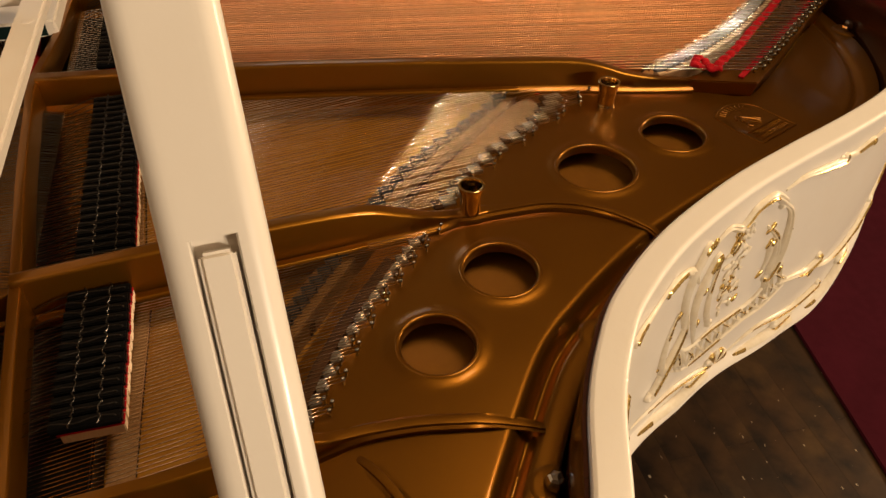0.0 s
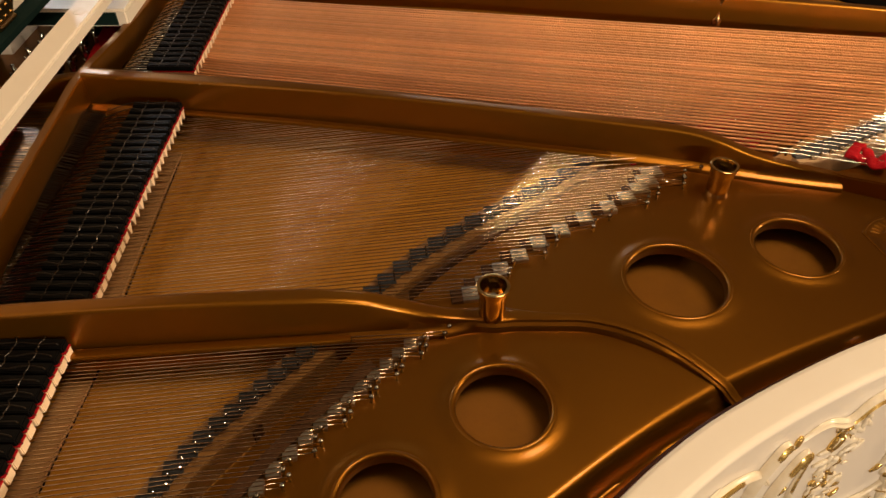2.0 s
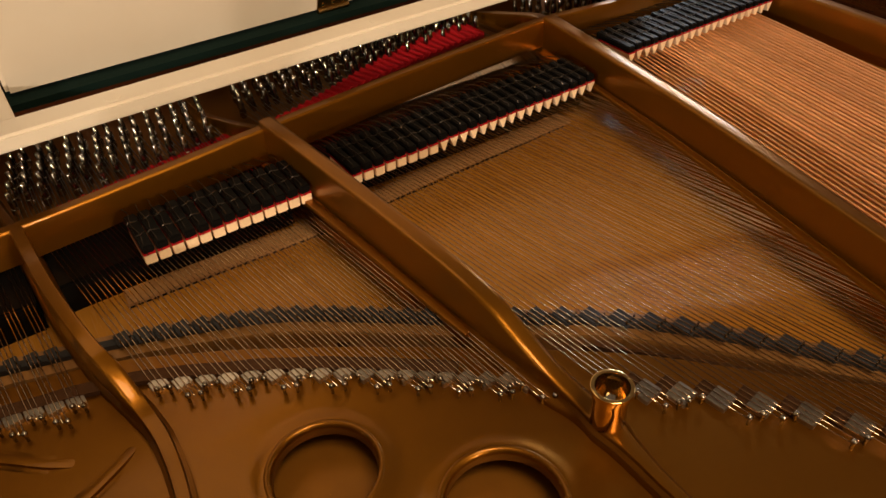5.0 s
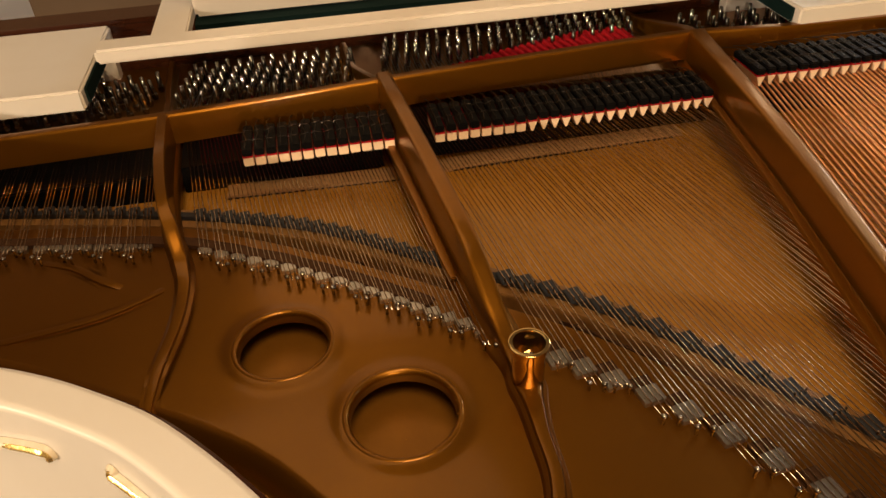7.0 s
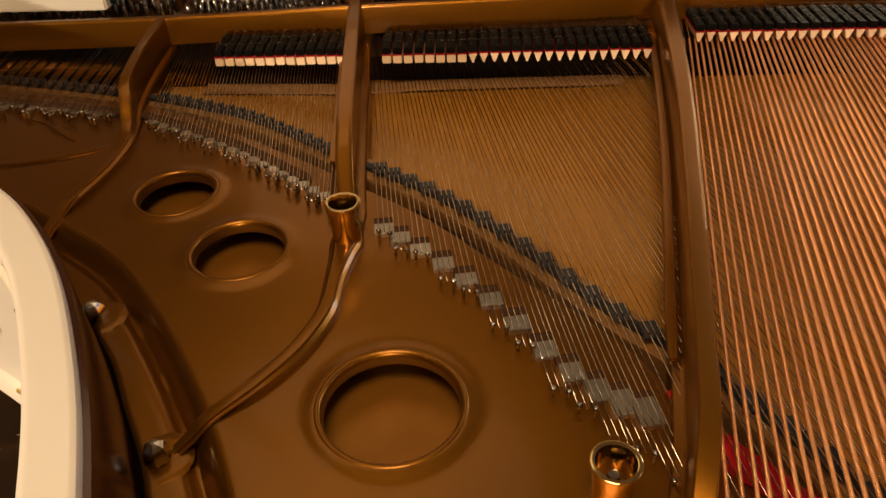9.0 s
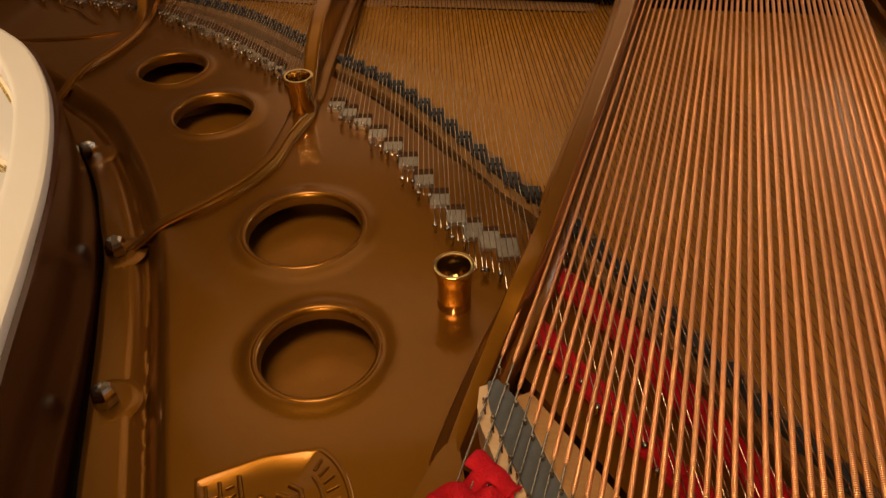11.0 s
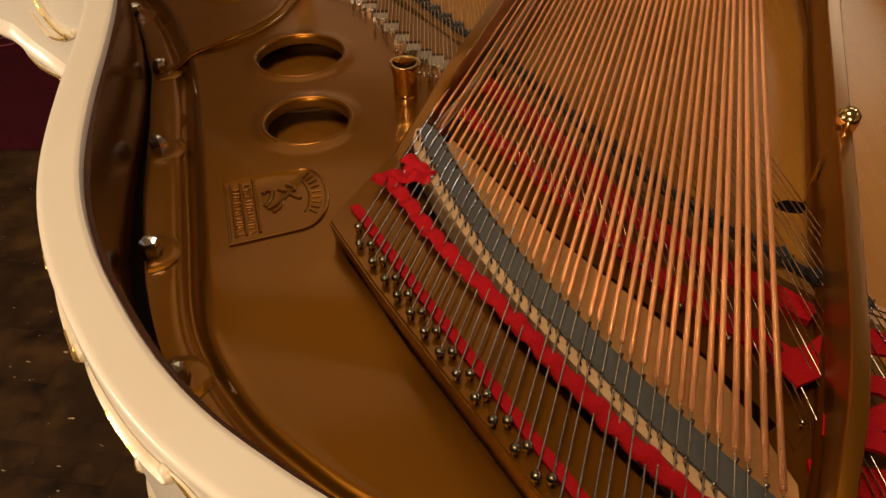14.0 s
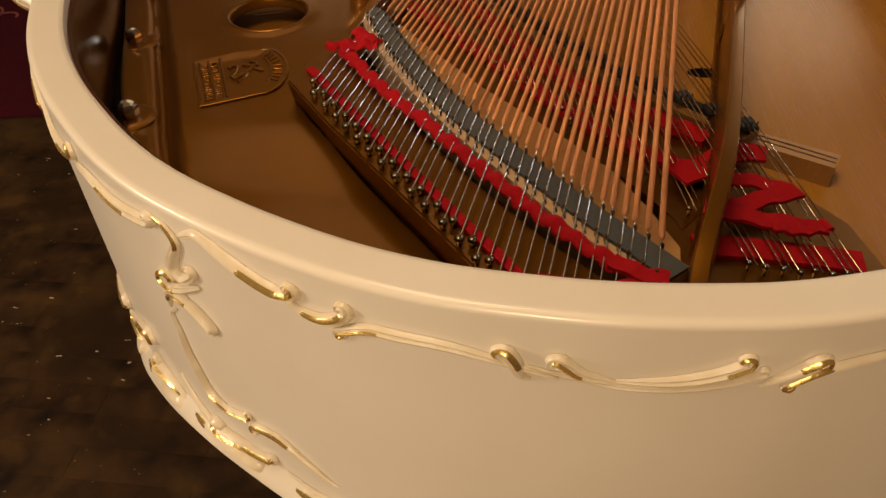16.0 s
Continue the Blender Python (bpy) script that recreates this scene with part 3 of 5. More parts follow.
part("plate_rib", bar([(0.274, -0.281, 0.857, 0.009), (0.293, -0.266, 0.8600, 0.009), (0.331, -0.248, 0.8605, 0.009), (0.391, -0.236, 0.8600, 0.009), (0.450, -0.232, 0.857, 0.009)], FIELD - 0.003, 0.005, 50), CAST, plate, smooth=40)
part("plate_rib", bar([(0.312, -0.284, 0.857, 0.009), (0.335, -0.298, 0.8602, 0.009), (0.373, -0.330, 0.8602, 0.009), (0.420, -0.352, 0.857, 0.009)], FIELD - 0.003, 0.005, 50), CAST, plate, smooth=40)

# bass hitch plate with its riser, tenor hitch strip, and the piece beyond the long bar
STEP = [(-0.186, 0.405), (-0.237, 0.471), (-0.295, 0.540), (-0.351, 0.606), (-0.390, 0.654), (-0.425, 0.703)]
inner_edge = [(-0.500, 0.712), (-0.498, 0.668), (-0.462, 0.640), (-0.420, 0.600), (-0.372, 0.545), (-0.328, 0.490), (-0.290, 0.442), (-0.262, 0.402), (-0.238, 0.352), (-0.224, 0.300), (-0.214, 0.318)]
ledge = slab(STEP + inner_edge, 0.836, STEPTOP, 0.0016)
# foot of the riser pulled under, a shape added to darken its face
for v in ledge.verts:
    if v.co.z < 0.837 and min(math.dist(v.co[:2], p) for p in STEP) < 1e-4:
        v.co.x, v.co.y = v.co.x - 0.0058, v.co.y - 0.0045
part("bass_hitch_plate", ledge, BRONZE, plate, smooth=30)
strip_in = spline([(-0.262, 0.085), (-0.318, 0.150), (-0.375, 0.235), (-0.430, 0.312), (-0.500, 0.385), (-0.56, 0.43), (-0.60, 0.465)], 40)
strip_out = spline([(-0.236, 0.200), (-0.279, 0.250), (-0.371, 0.366), (-0.444, 0.441), (-0.485, 0.490), (-0.525, 0.545), (-0.53, 0.56)], 40)
part("tenor_hitch_plate", slab([tuple(p) for p in strip_in] + [tuple(p) for p in strip_out[::-1]], 0.835, 0.850, 0.002), BRONZE, plate, smooth=40)
part("tail_hitch_plate", slab([(-0.515, 0.548), (-0.60, 0.470), (-0.655, 0.540), (-0.680, 0.640), (-0.64, 0.680), (-0.55, 0.710), (-0.515, 0.712)], 0.830, 0.849, 0.002), BRONZE, plate, smooth=40)
part("pin_block_plate", box(-0.892, 0.596, -0.80, -0.575, 0.835, 0.857), BRONZE, plate)

# soundboard
board = part("soundboard", slab([(p[0] - n[0] * 0.002, p[1] - n[1] * 0.002) for p, n in zip(rim_in[::6], rim_n[::6])], BOARD - 0.009, BOARD), SPRUCE, piano, "honey varnished spruce soundboard")


# long bridge and bass bridge
bridge_c = spline(BRIDGE, 500)
long_bridge = part("long_bridge", ribbon(bridge_c[::4], 0.030, BOARD, 0.031), BRIDGEWOOD, piano, "brown maple long bridge", 40)
part("bridge_cap", ribbon(bridge_c[::4], 0.008, BOARD + 0.031, 0.005), GRAPHITE, long_bridge, "dark graphite bridge top")
bb = spline(BASSBRIDGE, 160)
bass_bridge = part("bass_bridge", ribbon(bb + normals2(bb) * 0.0020, np.interp(np.linspace(0, 1, 160), [0, 0.03, 0.06, 1], [0.011, 0.024, 0.030, 0.030]), 0.852, 0.029), MAPLE, piano, "pale maple bass bridge", 40)
part("bridge_top", ribbon(bb + normals2(bb) * 0.0055, np.interp(np.linspace(0, 1, 160), [0, 0.03, 0.06, 1], [0.007, 0.016, 0.020, 0.020]), 0.881, 0.003), GREYTOP, bass_bridge, "grey graphite bridge top")
apron = [tuple(p) for p in bb + normals2(bb) * 0.015] + [(-0.524, 0.590), (-0.505, 0.545), (-0.481, 0.500), (-0.440, 0.452), (-0.368, 0.378), (-0.300, 0.292), (-0.268, 0.250)]
part("bridge_apron", slab(apron, 0.846, 0.858), APRONWOOD, bass_bridge, "golden wooden apron of the bass bridge")

# black strip stands in for the shade deep in this slot
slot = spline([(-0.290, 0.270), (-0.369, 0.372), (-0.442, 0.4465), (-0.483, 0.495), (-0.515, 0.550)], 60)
part("slot_shade", ribbon(slot, 0.018, 0.836, 0.004), BLACK, plate, "black strip painting the shade in the slot beside the bridge")
under = spline([(0.10, -0.300), (0.045, -0.270), (-0.012, -0.234), (-0.048, -0.196), (-0.126, -0.114), (-0.197, -0.022), (-0.245, 0.034), (-0.262, 0.056)], 120)
part("under_felt", ribbon(under, 0.012, BOARD + 0.002, 0.016, 0.0006, 30), FELTBROWN, plate, "dark brown felt between bridge and plate")


# ---------------------------------------------------------------- strings
def cut(p, q, curve):
    """Where the straight way p to q, drawn on, meets a plane curve."""
    c = np.array(curve)[:, :2]
    d = np.array(q) - np.array(p)
    nrm = np.array([-d[1], d[0]])
    s = (c - np.array(p)) @ nrm
    best = None
    for i in range(len(c) - 1):
        if s[i] * s[i + 1] <= 0 and s[i] != s[i + 1]:
            x = c[i] + (c[i + 1] - c[i]) * s[i] / (s[i] - s[i + 1])
            t = (x - p) @ d / (d @ d)
            if t > 0.5 and (best is None or t < best[0]):
                best = (t, x)
    return best


def bridge_at(u):
    i = np.clip(u, 0, 1) * (len(bridge_c) - 1)
    k = int(min(i, len(bridge_c) - 2))
    return bridge_c[k] + (bridge_c[k + 1] - bridge_c[k]) * (i - k)


def bridge_u(x):
    return float(np.argmin(np.abs(bridge_c[:, 0] - x))) / (len(bridge_c) - 1)


ALI = spline([(0.59, -0.405), (0.451, -0.375), (0.286, -0.338), (0.20, -0.297), (0.140, -0.260), (0.085, -0.218), (0.040, -0.180), (-0.034, -0.116), (-0.079, -0.076),
              (-0.118, -0.036), (-0.151, 0.008), (-0.181, 0.052), (-0.212, 0.088), (-0.245, 0.108)], 400)
HITCH2 = spline([(-0.20, 0.135), (-0.262, 0.198), (-0.312, 0.252), (-0.345, 0.293), (-0.392, 0.350), (-0.422, 0.388), (-0.458, 0.430), (-0.495, 0.476), (-0.535, 0.53), (-0.568, 0.598), (-0.64, 0.606)], 300)

HITCH_MESH = bpy.data.meshes.new("hitch_pin")
lathe([(0.0013, -0.008), (0.0013, 0.0026), (0.0021, 0.0036), (0.0025, 0.0050), (0.0021, 0.0064), (0.0010, 0.0072)], 9).to_mesh(HITCH_MESH)
BLOCK_MESH = bpy.data.meshes.new("aliquot")
box(-0.0060, 0.0060, -0.0055, 0.0055, -0.002, 0.0040, 0.0004).to_mesh(BLOCK_MESH)
PAD_MESH = bpy.data.meshes.new("felt_pad")
box(-0.0090, 0.0090, -0.0060, 0.0060, -0.002, 0.0030, 0.0006).to_mesh(PAD_MESH)
CLUSTER_MESH = bpy.data.meshes.new("bridge_notch")
box(-0.0065, 0.0065, -0.0072, 0.0072, 0, 0.0035, 0.0008).to_mesh(CLUSTER_MESH)
PIN_MESH = bpy.data.meshes.new("bridge_pin")
lathe([(0.0008, -0.004), (0.0008, 0.0045), (0.0004, 0.005)], 6).to_mesh(PIN_MESH)
# dark slips on the maple stand in for shade in the string notches
NOTCH_SHADE_MESH = bpy.data.meshes.new("string_notch")
box(-0.0045, 0.0045, -0.0006, 0.0006, -0.001, 0.0004).to_mesh(NOTCH_SHADE_MESH)
BASSHITCH_MESH = bpy.data.meshes.new("hitch_pin")
lathe([(0.0022, -0.006), (0.0022, 0.0024), (0.0031, 0.0034), (0.0035, 0.0048), (0.0032, 0.0062), (0.0022, 0.0073), (0.0008, 0.0077)], 12).to_mesh(BASSHITCH_MESH)
BASSPIN_MESH = bpy.data.meshes.new("bridge_pin")
lathe([(0.0015, -0.002), (0.0015, 0.0030), (0.0008, 0.0038)], 7).to_mesh(BASSPIN_MESH)
for me, mt in ((NOTCH_SHADE_MESH, LINING), (BASSPIN_MESH, PINSTEEL), (HITCH_MESH, PINSTEEL), (BASSHITCH_MESH, HITCHSTEEL), (BLOCK_MESH, ALIQUOT), (CLUSTER_MESH, GRAPHITE), (PIN_MESH, PINSTEEL), (PAD_MESH, FELTBROWN)):
    me.materials.append(mt)
    for p in me.polygons:
        p.use_smooth = me in (HITCH_MESH, BASSHITCH_MESH)


def place(name, me, parent, x, y, z, turn=0.0):
    ob = new(name, me)
    ob.parent = parent
    ob.location, ob.rotation_euler = (x, y, z), (0, 0, turn)
    return ob


def wire(name, pts, radius, mat, sides=7):
    return part(name, tube(pts, radius, sides), mat, piano, smooth=100)


def plain_section(xs, us, size, spread=0.0050):
    """Unisons of three steel strings from the front strut over the long bridge to their hitch pins."""
    for k, (x, u) in enumerate(zip(xs, us)):
        f = np.array([x, -0.575])
        b = bridge_at(u)[:2]
        d = (b - f) / np.linalg.norm(b - f)
        side = np.array([-d[1], d[0]])
        far = cut(f, b, ALI if b[0] > -0.235 else HITCH2)
        end = far[1] if far else b + d * 0.1
        turn = math.atan2(d[1], d[0]) - math.pi / 2
        place("bridge_notch", CLUSTER_MESH, long_bridge, b[0], b[1], BOARD + 0.036, turn).scale = (spread / 0.0042, size * 1.12, 1)
        if b[0] > -0.235:
            place("aliquot", BLOCK_MESH, plate, end[0], end[1], FIELD + 0.0005, turn).scale = (1.08 if size < 1.1 else 1.50, 1.05 if size < 1.1 else 1.45 + 1.1 * max(0.0, (-0.15 - b[0]) / 0.10), 1)
        if size > 1.1 and b[0] > -0.235:
            pad = end - d * 0.0135
            place("felt_pad", PAD_MESH, plate, pad[0], pad[1], FIELD, turn)
        reach = 0.011 + 0.012 * (k % 2) + 0.038 * max(0.0, (-0.06 - b[0]) / 0.16) if b[0] > -0.235 else 0.0
        for j in (-1, 0, 1):
            o = side * spread * j
            if size > 1.1 or j:
                place("bridge_pin", PIN_MESH, long_bridge, *(b + o + d * (0.0066 * size)), BOARD + 0.0395)
            h = end + d * (reach + 0.0025 * j) + o
            z3 = FIELD + 0.006 if b[0] > -0.235 else 0.855
            pts = [(*(f + o), STRING - 0.002), (*(b + o - d * 0.008), STRING), (*(b + o * 0.9 + d * 0.008), STRING), (*(end + o), FIELD + 0.0052 if b[0] > -0.235 else 0.857), (*h, z3)]
            wire("string", pts, 0.00054, STEEL)
            if j:
                place("hitch_pin", HITCH_MESH, plate, h[0], h[1], z3 - 0.003)


xs0 = np.linspace(0.565, 0.318, 17)
plain_section(xs0, [bridge_u(x - 0.012) for x in xs0], 0.9, 0.0036)
xs1 = np.linspace(0.277, 0.052, 18)
plain_section(xs1, np.linspace(bridge_u(0.252), bridge_u(0.018), 18), 1.0, 0.0042)
xs2 = np.linspace(0.018, -0.368, 31)
plain_section(xs2, bridge_u(-0.028) + (0.99 - bridge_u(-0.028)) * np.linspace(0, 1, 31) ** 1.13, 1.15)

ali_in = ALI[20:] - normals2(ALI)[20:] * 0.0
part("braid_strip", ribbon(ali_in[:215:3] + np.array([-0.006, -0.008]), 0.012, FIELD + 0.0005, 0.0045, 0.0004, 60), FELTBROWN, plate, "grey brown braid beneath the string ends")

# bass strings: copper windings over steel cores, from the front strut to the bass hitch plate
bass_hitch = spline([(-0.206, 0.400), (-0.244, 0.450), (-0.278, 0.493), (-0.310, 0.533), (-0.339, 0.568), (-0.373, 0.610), (-0.398, 0.645), (-0.44, 0.690)], 200)


def twisted(a, b, za, zb, turns):
    """Two strands of wire wound round each other."""
    bm = bmesh.new()
    d = (b - a) / np.linalg.norm(b - a)
    side = np.array([-d[1], d[0]])
    for phase in (0.0, math.pi):
        u = np.linspace(0, 1, turns * 8 + 1)
        w = u * turns * 2 * math.pi + phase
        r = 0.00048
        pts = [(*(a + (b - a) * q + side * r * math.cos(e)), za + (zb - za) * q + r * math.sin(e)) for q, e in zip(u, w)]
        strand = tube(pts, 0.00050, 5)
        me = bpy.data.meshes.new("strand")
        strand.to_mesh(me)
        strand.free()
        bm.from_mesh(me)
        bpy.data.meshes.remove(me)
    return bm


NB = 40
for i in range(NB):
    t = i / (NB - 1)
    f = np.array([-0.405 - 0.262 * t, -0.575])
    c = bb[int((0.02 + 0.955 * t ** 0.9) * 159)]
    d = (c - f) / np.linalg.norm(c - f)
    stop = c - d * (0.030 + 0.010 * (i % 2) * (1 - t) - 0.006 * t)
    start = f + d * 0.10
    fat = 0.00135 + 0.00095 * t
    far = cut(f, c, bass_hitch)
    reach = np.linalg.norm(far[1] - c) if far else 0.085
    reach = min(max(reach, 0.045), 0.15) + 0.010 * (i % 2) + 0.004
    core = part("bass_string", tube([(*f, BASS - 0.012), (*(f + d * 0.1), BASS - 0.002), (*(c - d * 0.004), BASS - 0.003), (*(c + d * 0.012), BASS - 0.004), (*(c + d * reach * 0.7), 0.882), (*(c + d * reach), 0.880)], 0.00072, 6), NICKEL, piano, smooth=80)
    part("copper_winding", tube([(*start, BASS - 0.002), (*(start + d * 0.002), BASS - 0.002), (*(stop - d * 0.003), BASS - 0.002), (*stop, BASS - 0.002)], [fat * 0.6, fat, fat, fat * 0.5], 8), COPPER, core, "copper wound string", 80)
    hp = c + d * reach
    for q, o in ((-0.0195, 0.0010), (0.0075, -0.0010)):
        place("bridge_pin", BASSPIN_MESH, bass_bridge, *(c + d * q + np.array([-d[1], d[0]]) * o), 0.8840)
    place("string_notch", NOTCH_SHADE_MESH, bass_bridge, *(c + d * 0.0105), 0.8812, math.atan2(d[1], d[0]) + 0.35)
    part("string_loop", twisted(hp - d * (0.040 + 0.006 * (i % 3)), hp, 0.8816, 0.8796, 11 + i % 2), PINSTEEL, core, smooth=60)
    place("hitch_pin", BASSHITCH_MESH, plate, hp[0], hp[1], STEPTOP + 0.001)

# ---------------------------------------------------------------- dampers
HEAD_MESH = bpy.data.meshes.new("damper_head")
box(-0.0056, 0.0056, -0.060, 0.0, 0.0114, 0.0195, 0.0012).to_mesh(HEAD_MESH)
CREAM_MESH = bpy.data.meshes.new("damper_felt")
box(-0.0056, 0.0056, -0.052, 0.0005, -0.0008, 0.0102, 0.0008).to_mesh(CREAM_MESH)
RED_MESH = bpy.data.meshes.new("felt_backing")
box(-0.0057, 0.0057, -0.054, 0.0008, 0.0102, 0.0114).to_mesh(RED_MESH)
WEDGE_MESH = bpy.data.meshes.new("wedge_felt")
loft([[(-0.0054, y, 0.0102), (0.0054, y, 0.0102), (0.0010, y, -0.002), (-0.0010, y, -0.002)] for y in (-0.052, 0.0005)]).to_mesh(WEDGE_MESH)
for me, mt in ((HEAD_MESH, BLACKWOOD), (CREAM_MESH, FELT), (RED_MESH, RED), (WEDGE_MESH, FELT)):
    me.materials.append(mt)


DWIRES = []
for bend in (0.0, 0.0014, -0.0012):
    me = bpy.data.meshes.new("damper_wire")
    along = [(0.002, 0.001, 0.010), (0.002, 0.0012, 0.0185), (0.0021, -0.004, 0.0212), (0.0016 + bend, -0.020, 0.0220), (0.0022 - bend, -0.038, 0.0209), (0.002 + bend, -0.056, 0.0222), (0.002, -0.072, 0.0180), (0.002 - bend, -0.092, 0.010)]
    wires = bmesh.new()
    for pts in (along, [(-0.0066, -0.0195, 0.0198), (-0.0035, -0.0180 + bend, 0.0225), (0.0, -0.0165, 0.0232), (0.0035, -0.0180 - bend, 0.0224), (0.0066, -0.0195, 0.0198)],
                [(-0.0066, -0.0425, 0.0198), (-0.003, -0.0405 - bend, 0.0228), (0.001, -0.0395, 0.0233), (0.004, -0.0410 + bend, 0.0222), (0.0066, -0.0425, 0.0198)]):
        one = bpy.data.meshes.new("wire")
        tube(spline(pts, 14), 0.00055, 5).to_mesh(one)
        wires.from_mesh(one)
        bpy.data.meshes.remove(one)
    wires.to_mesh(me)
    me.materials.append(BLACKWIRE)
    DWIRES.append(me)
drng = random.Random(3)


def damper(x, y, z, wedge, turn=0.0):
    d = place("damper", HEAD_MESH, piano, x, y + drng.uniform(-0.0006, 0.0006), z + drng.uniform(-0.0002, 0.0005), turn + drng.uniform(-0.012, 0.012))
    place("damper_felt", WEDGE_MESH if wedge else CREAM_MESH, d, 0, 0, 0)
    place("felt_backing", RED_MESH, d, 0, 0, 0)
    place("damper_wire", DWIRES[drng.randrange(3)], d, 0, 0, 0)


for i in range(13):
    damper(0.2025 - 0.0133 * i, -0.4650, STRING + 0.001, False)
for i in range(25):
    damper(-0.0155 - 0.01385 * i, -0.4635 - 0.00018 * i, STRING + 0.001, i > 7)
for i in range(20):
    damper(-0.408 - 0.0140 * i, -0.463, BASS, True)

# black blocks: guide rail by the dampers, painted shade under the other strings
for xa, xb, ya in ((0.590, 0.305, -0.486), (0.285, 0.05, -0.495), (0.018, -0.375, -0.505), (-0.405, -0.685, -0.500)):
    part("damper_guide_rail", box(xb, xa, -0.600, ya, 0.800, 0.857, 0.002), BLACKWOOD, piano, "black block for guide rail and shade under the strings")
# tuning pins
TUNER_MESH = bpy.data.meshes.new("tuning_pin")
lathe([(0.0033, -0.004), (0.0033, 0.0020), (0.0044, 0.0024), (0.0044, 0.0085), (0.0034, 0.0090), (0.0034, 0.0185), (0.0031, 0.0195), (0.0026, 0.0275), (0.0018, 0.0283)], 8).to_mesh(TUNER_MESH)
TUNER_MESH.materials.append(PINSTEEL)
for p in TUNER_MESH.polygons:
    p.use_smooth = True
TUNER_MESH.set_sharp_from_angle(angle=radians(50))
rng = random.Random(7)
# columns of pins: first and last place along the front, columns, rows, first row and how it falls back
for xa, xb, cols, rows, ya, fall in ((0.560, 0.322, 14, 4, -0.640, 0.0), (0.292, 0.062, 15, 5, -0.640, 0.0), (0.020, -0.362, 25, 4, -0.686, 0.10), (-0.41, -0.69, 12, 4, -0.650, 0.0)):
    for i in range(cols):
        for j in range(rows):
            x = xa + (xb - xa) * (i + 0.24 * j) / cols + rng.uniform(-0.0012, 0.0012)
            y = max(ya - 0.0215 * j - 0.009 * (i % 2) - fall * max(0.0, -0.15 - x), -0.792) + rng.uniform(-0.001, 0.001)
            pin = place("tuning_pin", TUNER_MESH, plate, x, y, 0.857, rng.uniform(-0.1, 0.1))
            pin.rotation_euler = (0.07 + rng.uniform(-0.02, 0.02), rng.uniform(-0.02, 0.02), rng.uniform(0, 1.5))
            if -0.37 < x < 0.30 and j < 4:
                part("string_lead", tube([(0.0, -0.003, 0.006), (0.0, (-0.600 - y) * 0.5, 0.0135), (0.0, -0.600 - y, 0.0155), (0.0, -0.572 - y, 0.0075)], 0.0005, 4), DARKSTEEL, plate).location = (x, y, 0.857)


# ---------------------------------------------------------------- felts, posts, bolts
part("front_felt", ribbon(spline([(0.27, -0.612), (0.156, -0.626), (0.04, -0.642)], 120), np.linspace(0.004, 0.020, 120), 0.859, 0.007, 0.0010, 18), RED, plate, "red felt strip under the strings", 60)
part("front_felt", ribbon(spline([(0.010, -0.632), (-0.030, -0.638), (-0.080, -0.649), (-0.150, -0.669), (-0.210, -0.683), (-0.270, -0.694), (-0.338, -0.700)], 330), np.interp(np.linspace(0, 1, 330), [0, 0.12, 0.25, 0.45, 0.6, 0.78, 1], [0.003, 0.011, 0.019, 0.033, 0.042, 0.050, 0.046]), 0.862, 0.011, 0.0016, 31), RED, plate, "red felt strip under the strings", 60)
part("front_felt", ribbon(spline([(-0.42, -0.625), (-0.55, -0.640), (-0.68, -0.655)], 30), 0.025, 0.859, 0.008), RED, plate, "red felt strip under the strings")
part("bass_felt", ribbon(spline([(-0.204, 0.387), (-0.251, 0.448), (-0.314, 0.528), (-0.364, 0.592), (-0.405, 0.642), (-0.44, 0.69)], 80), 0.008, STEPTOP + 0.0005, 0.003), RED, plate, "narrow red felt strip")
part("listing_cloth", woven([(-0.247, 0.330), (-0.236, 0.346), (-0.232, 0.358), (-0.250, 0.384), (-0.285, 0.431), (-0.334, 0.487), (-0.384, 0.547), (-0.430, 0.598), (-0.475, 0.640)], 0.0140, 0.8812, 0.0016, 19), RED, piano, "red listing cloth woven through the bass strings", 60)
part("listing_cloth", woven([(-0.218, 0.362), (-0.226, 0.349), (-0.240, 0.351), (-0.262, 0.349)], 0.013, 0.8835, 0.0022, 3), RED, piano, "folded end of the red listing cloth", 60)
part("listing_cloth", woven([(-0.236, 0.326), (-0.247, 0.333), (-0.262, 0.346)], 0.013, 0.8850, 0.0015, 2), RED, piano, "folded end of the red listing cloth", 60)
part("tenor_felt", ribbon(spline([(-0.258, 0.100), (-0.329, 0.178), (-0.393, 0.272), (-0.444, 0.343), (-0.513, 0.402), (-0.565, 0.441)], 120), 0.020, 0.8505, 0.006, 0.001, 14), RED, plate, "red felt under the tenor strings")
part("tenor_felt", ribbon(spline([(-0.249, 0.160), (-0.305, 0.233), (-0.373, 0.314), (-0.439, 0.396), (-0.486, 0.446), (-0.545, 0.487)], 120), 0.017, 0.8505, 0.005, 0.001, 14), RED, plate, "red felt under the tenor strings")
part("tenor_felt", ribbon(spline([(-0.286, 0.074), (-0.272, 0.084), (-0.260, 0.092)], 30), 0.011, 0.8510, 0.0095, 0.0006, 2), RED, plate, "end of the red felt beneath the bar")
part("tail_felt", ribbon(spline([(-0.535, 0.578), (-0.585, 0.580), (-0.652, 0.587)], 30), 0.022, 0.8495, 0.004), RED, plate, "red felt before the tail hitch pins")
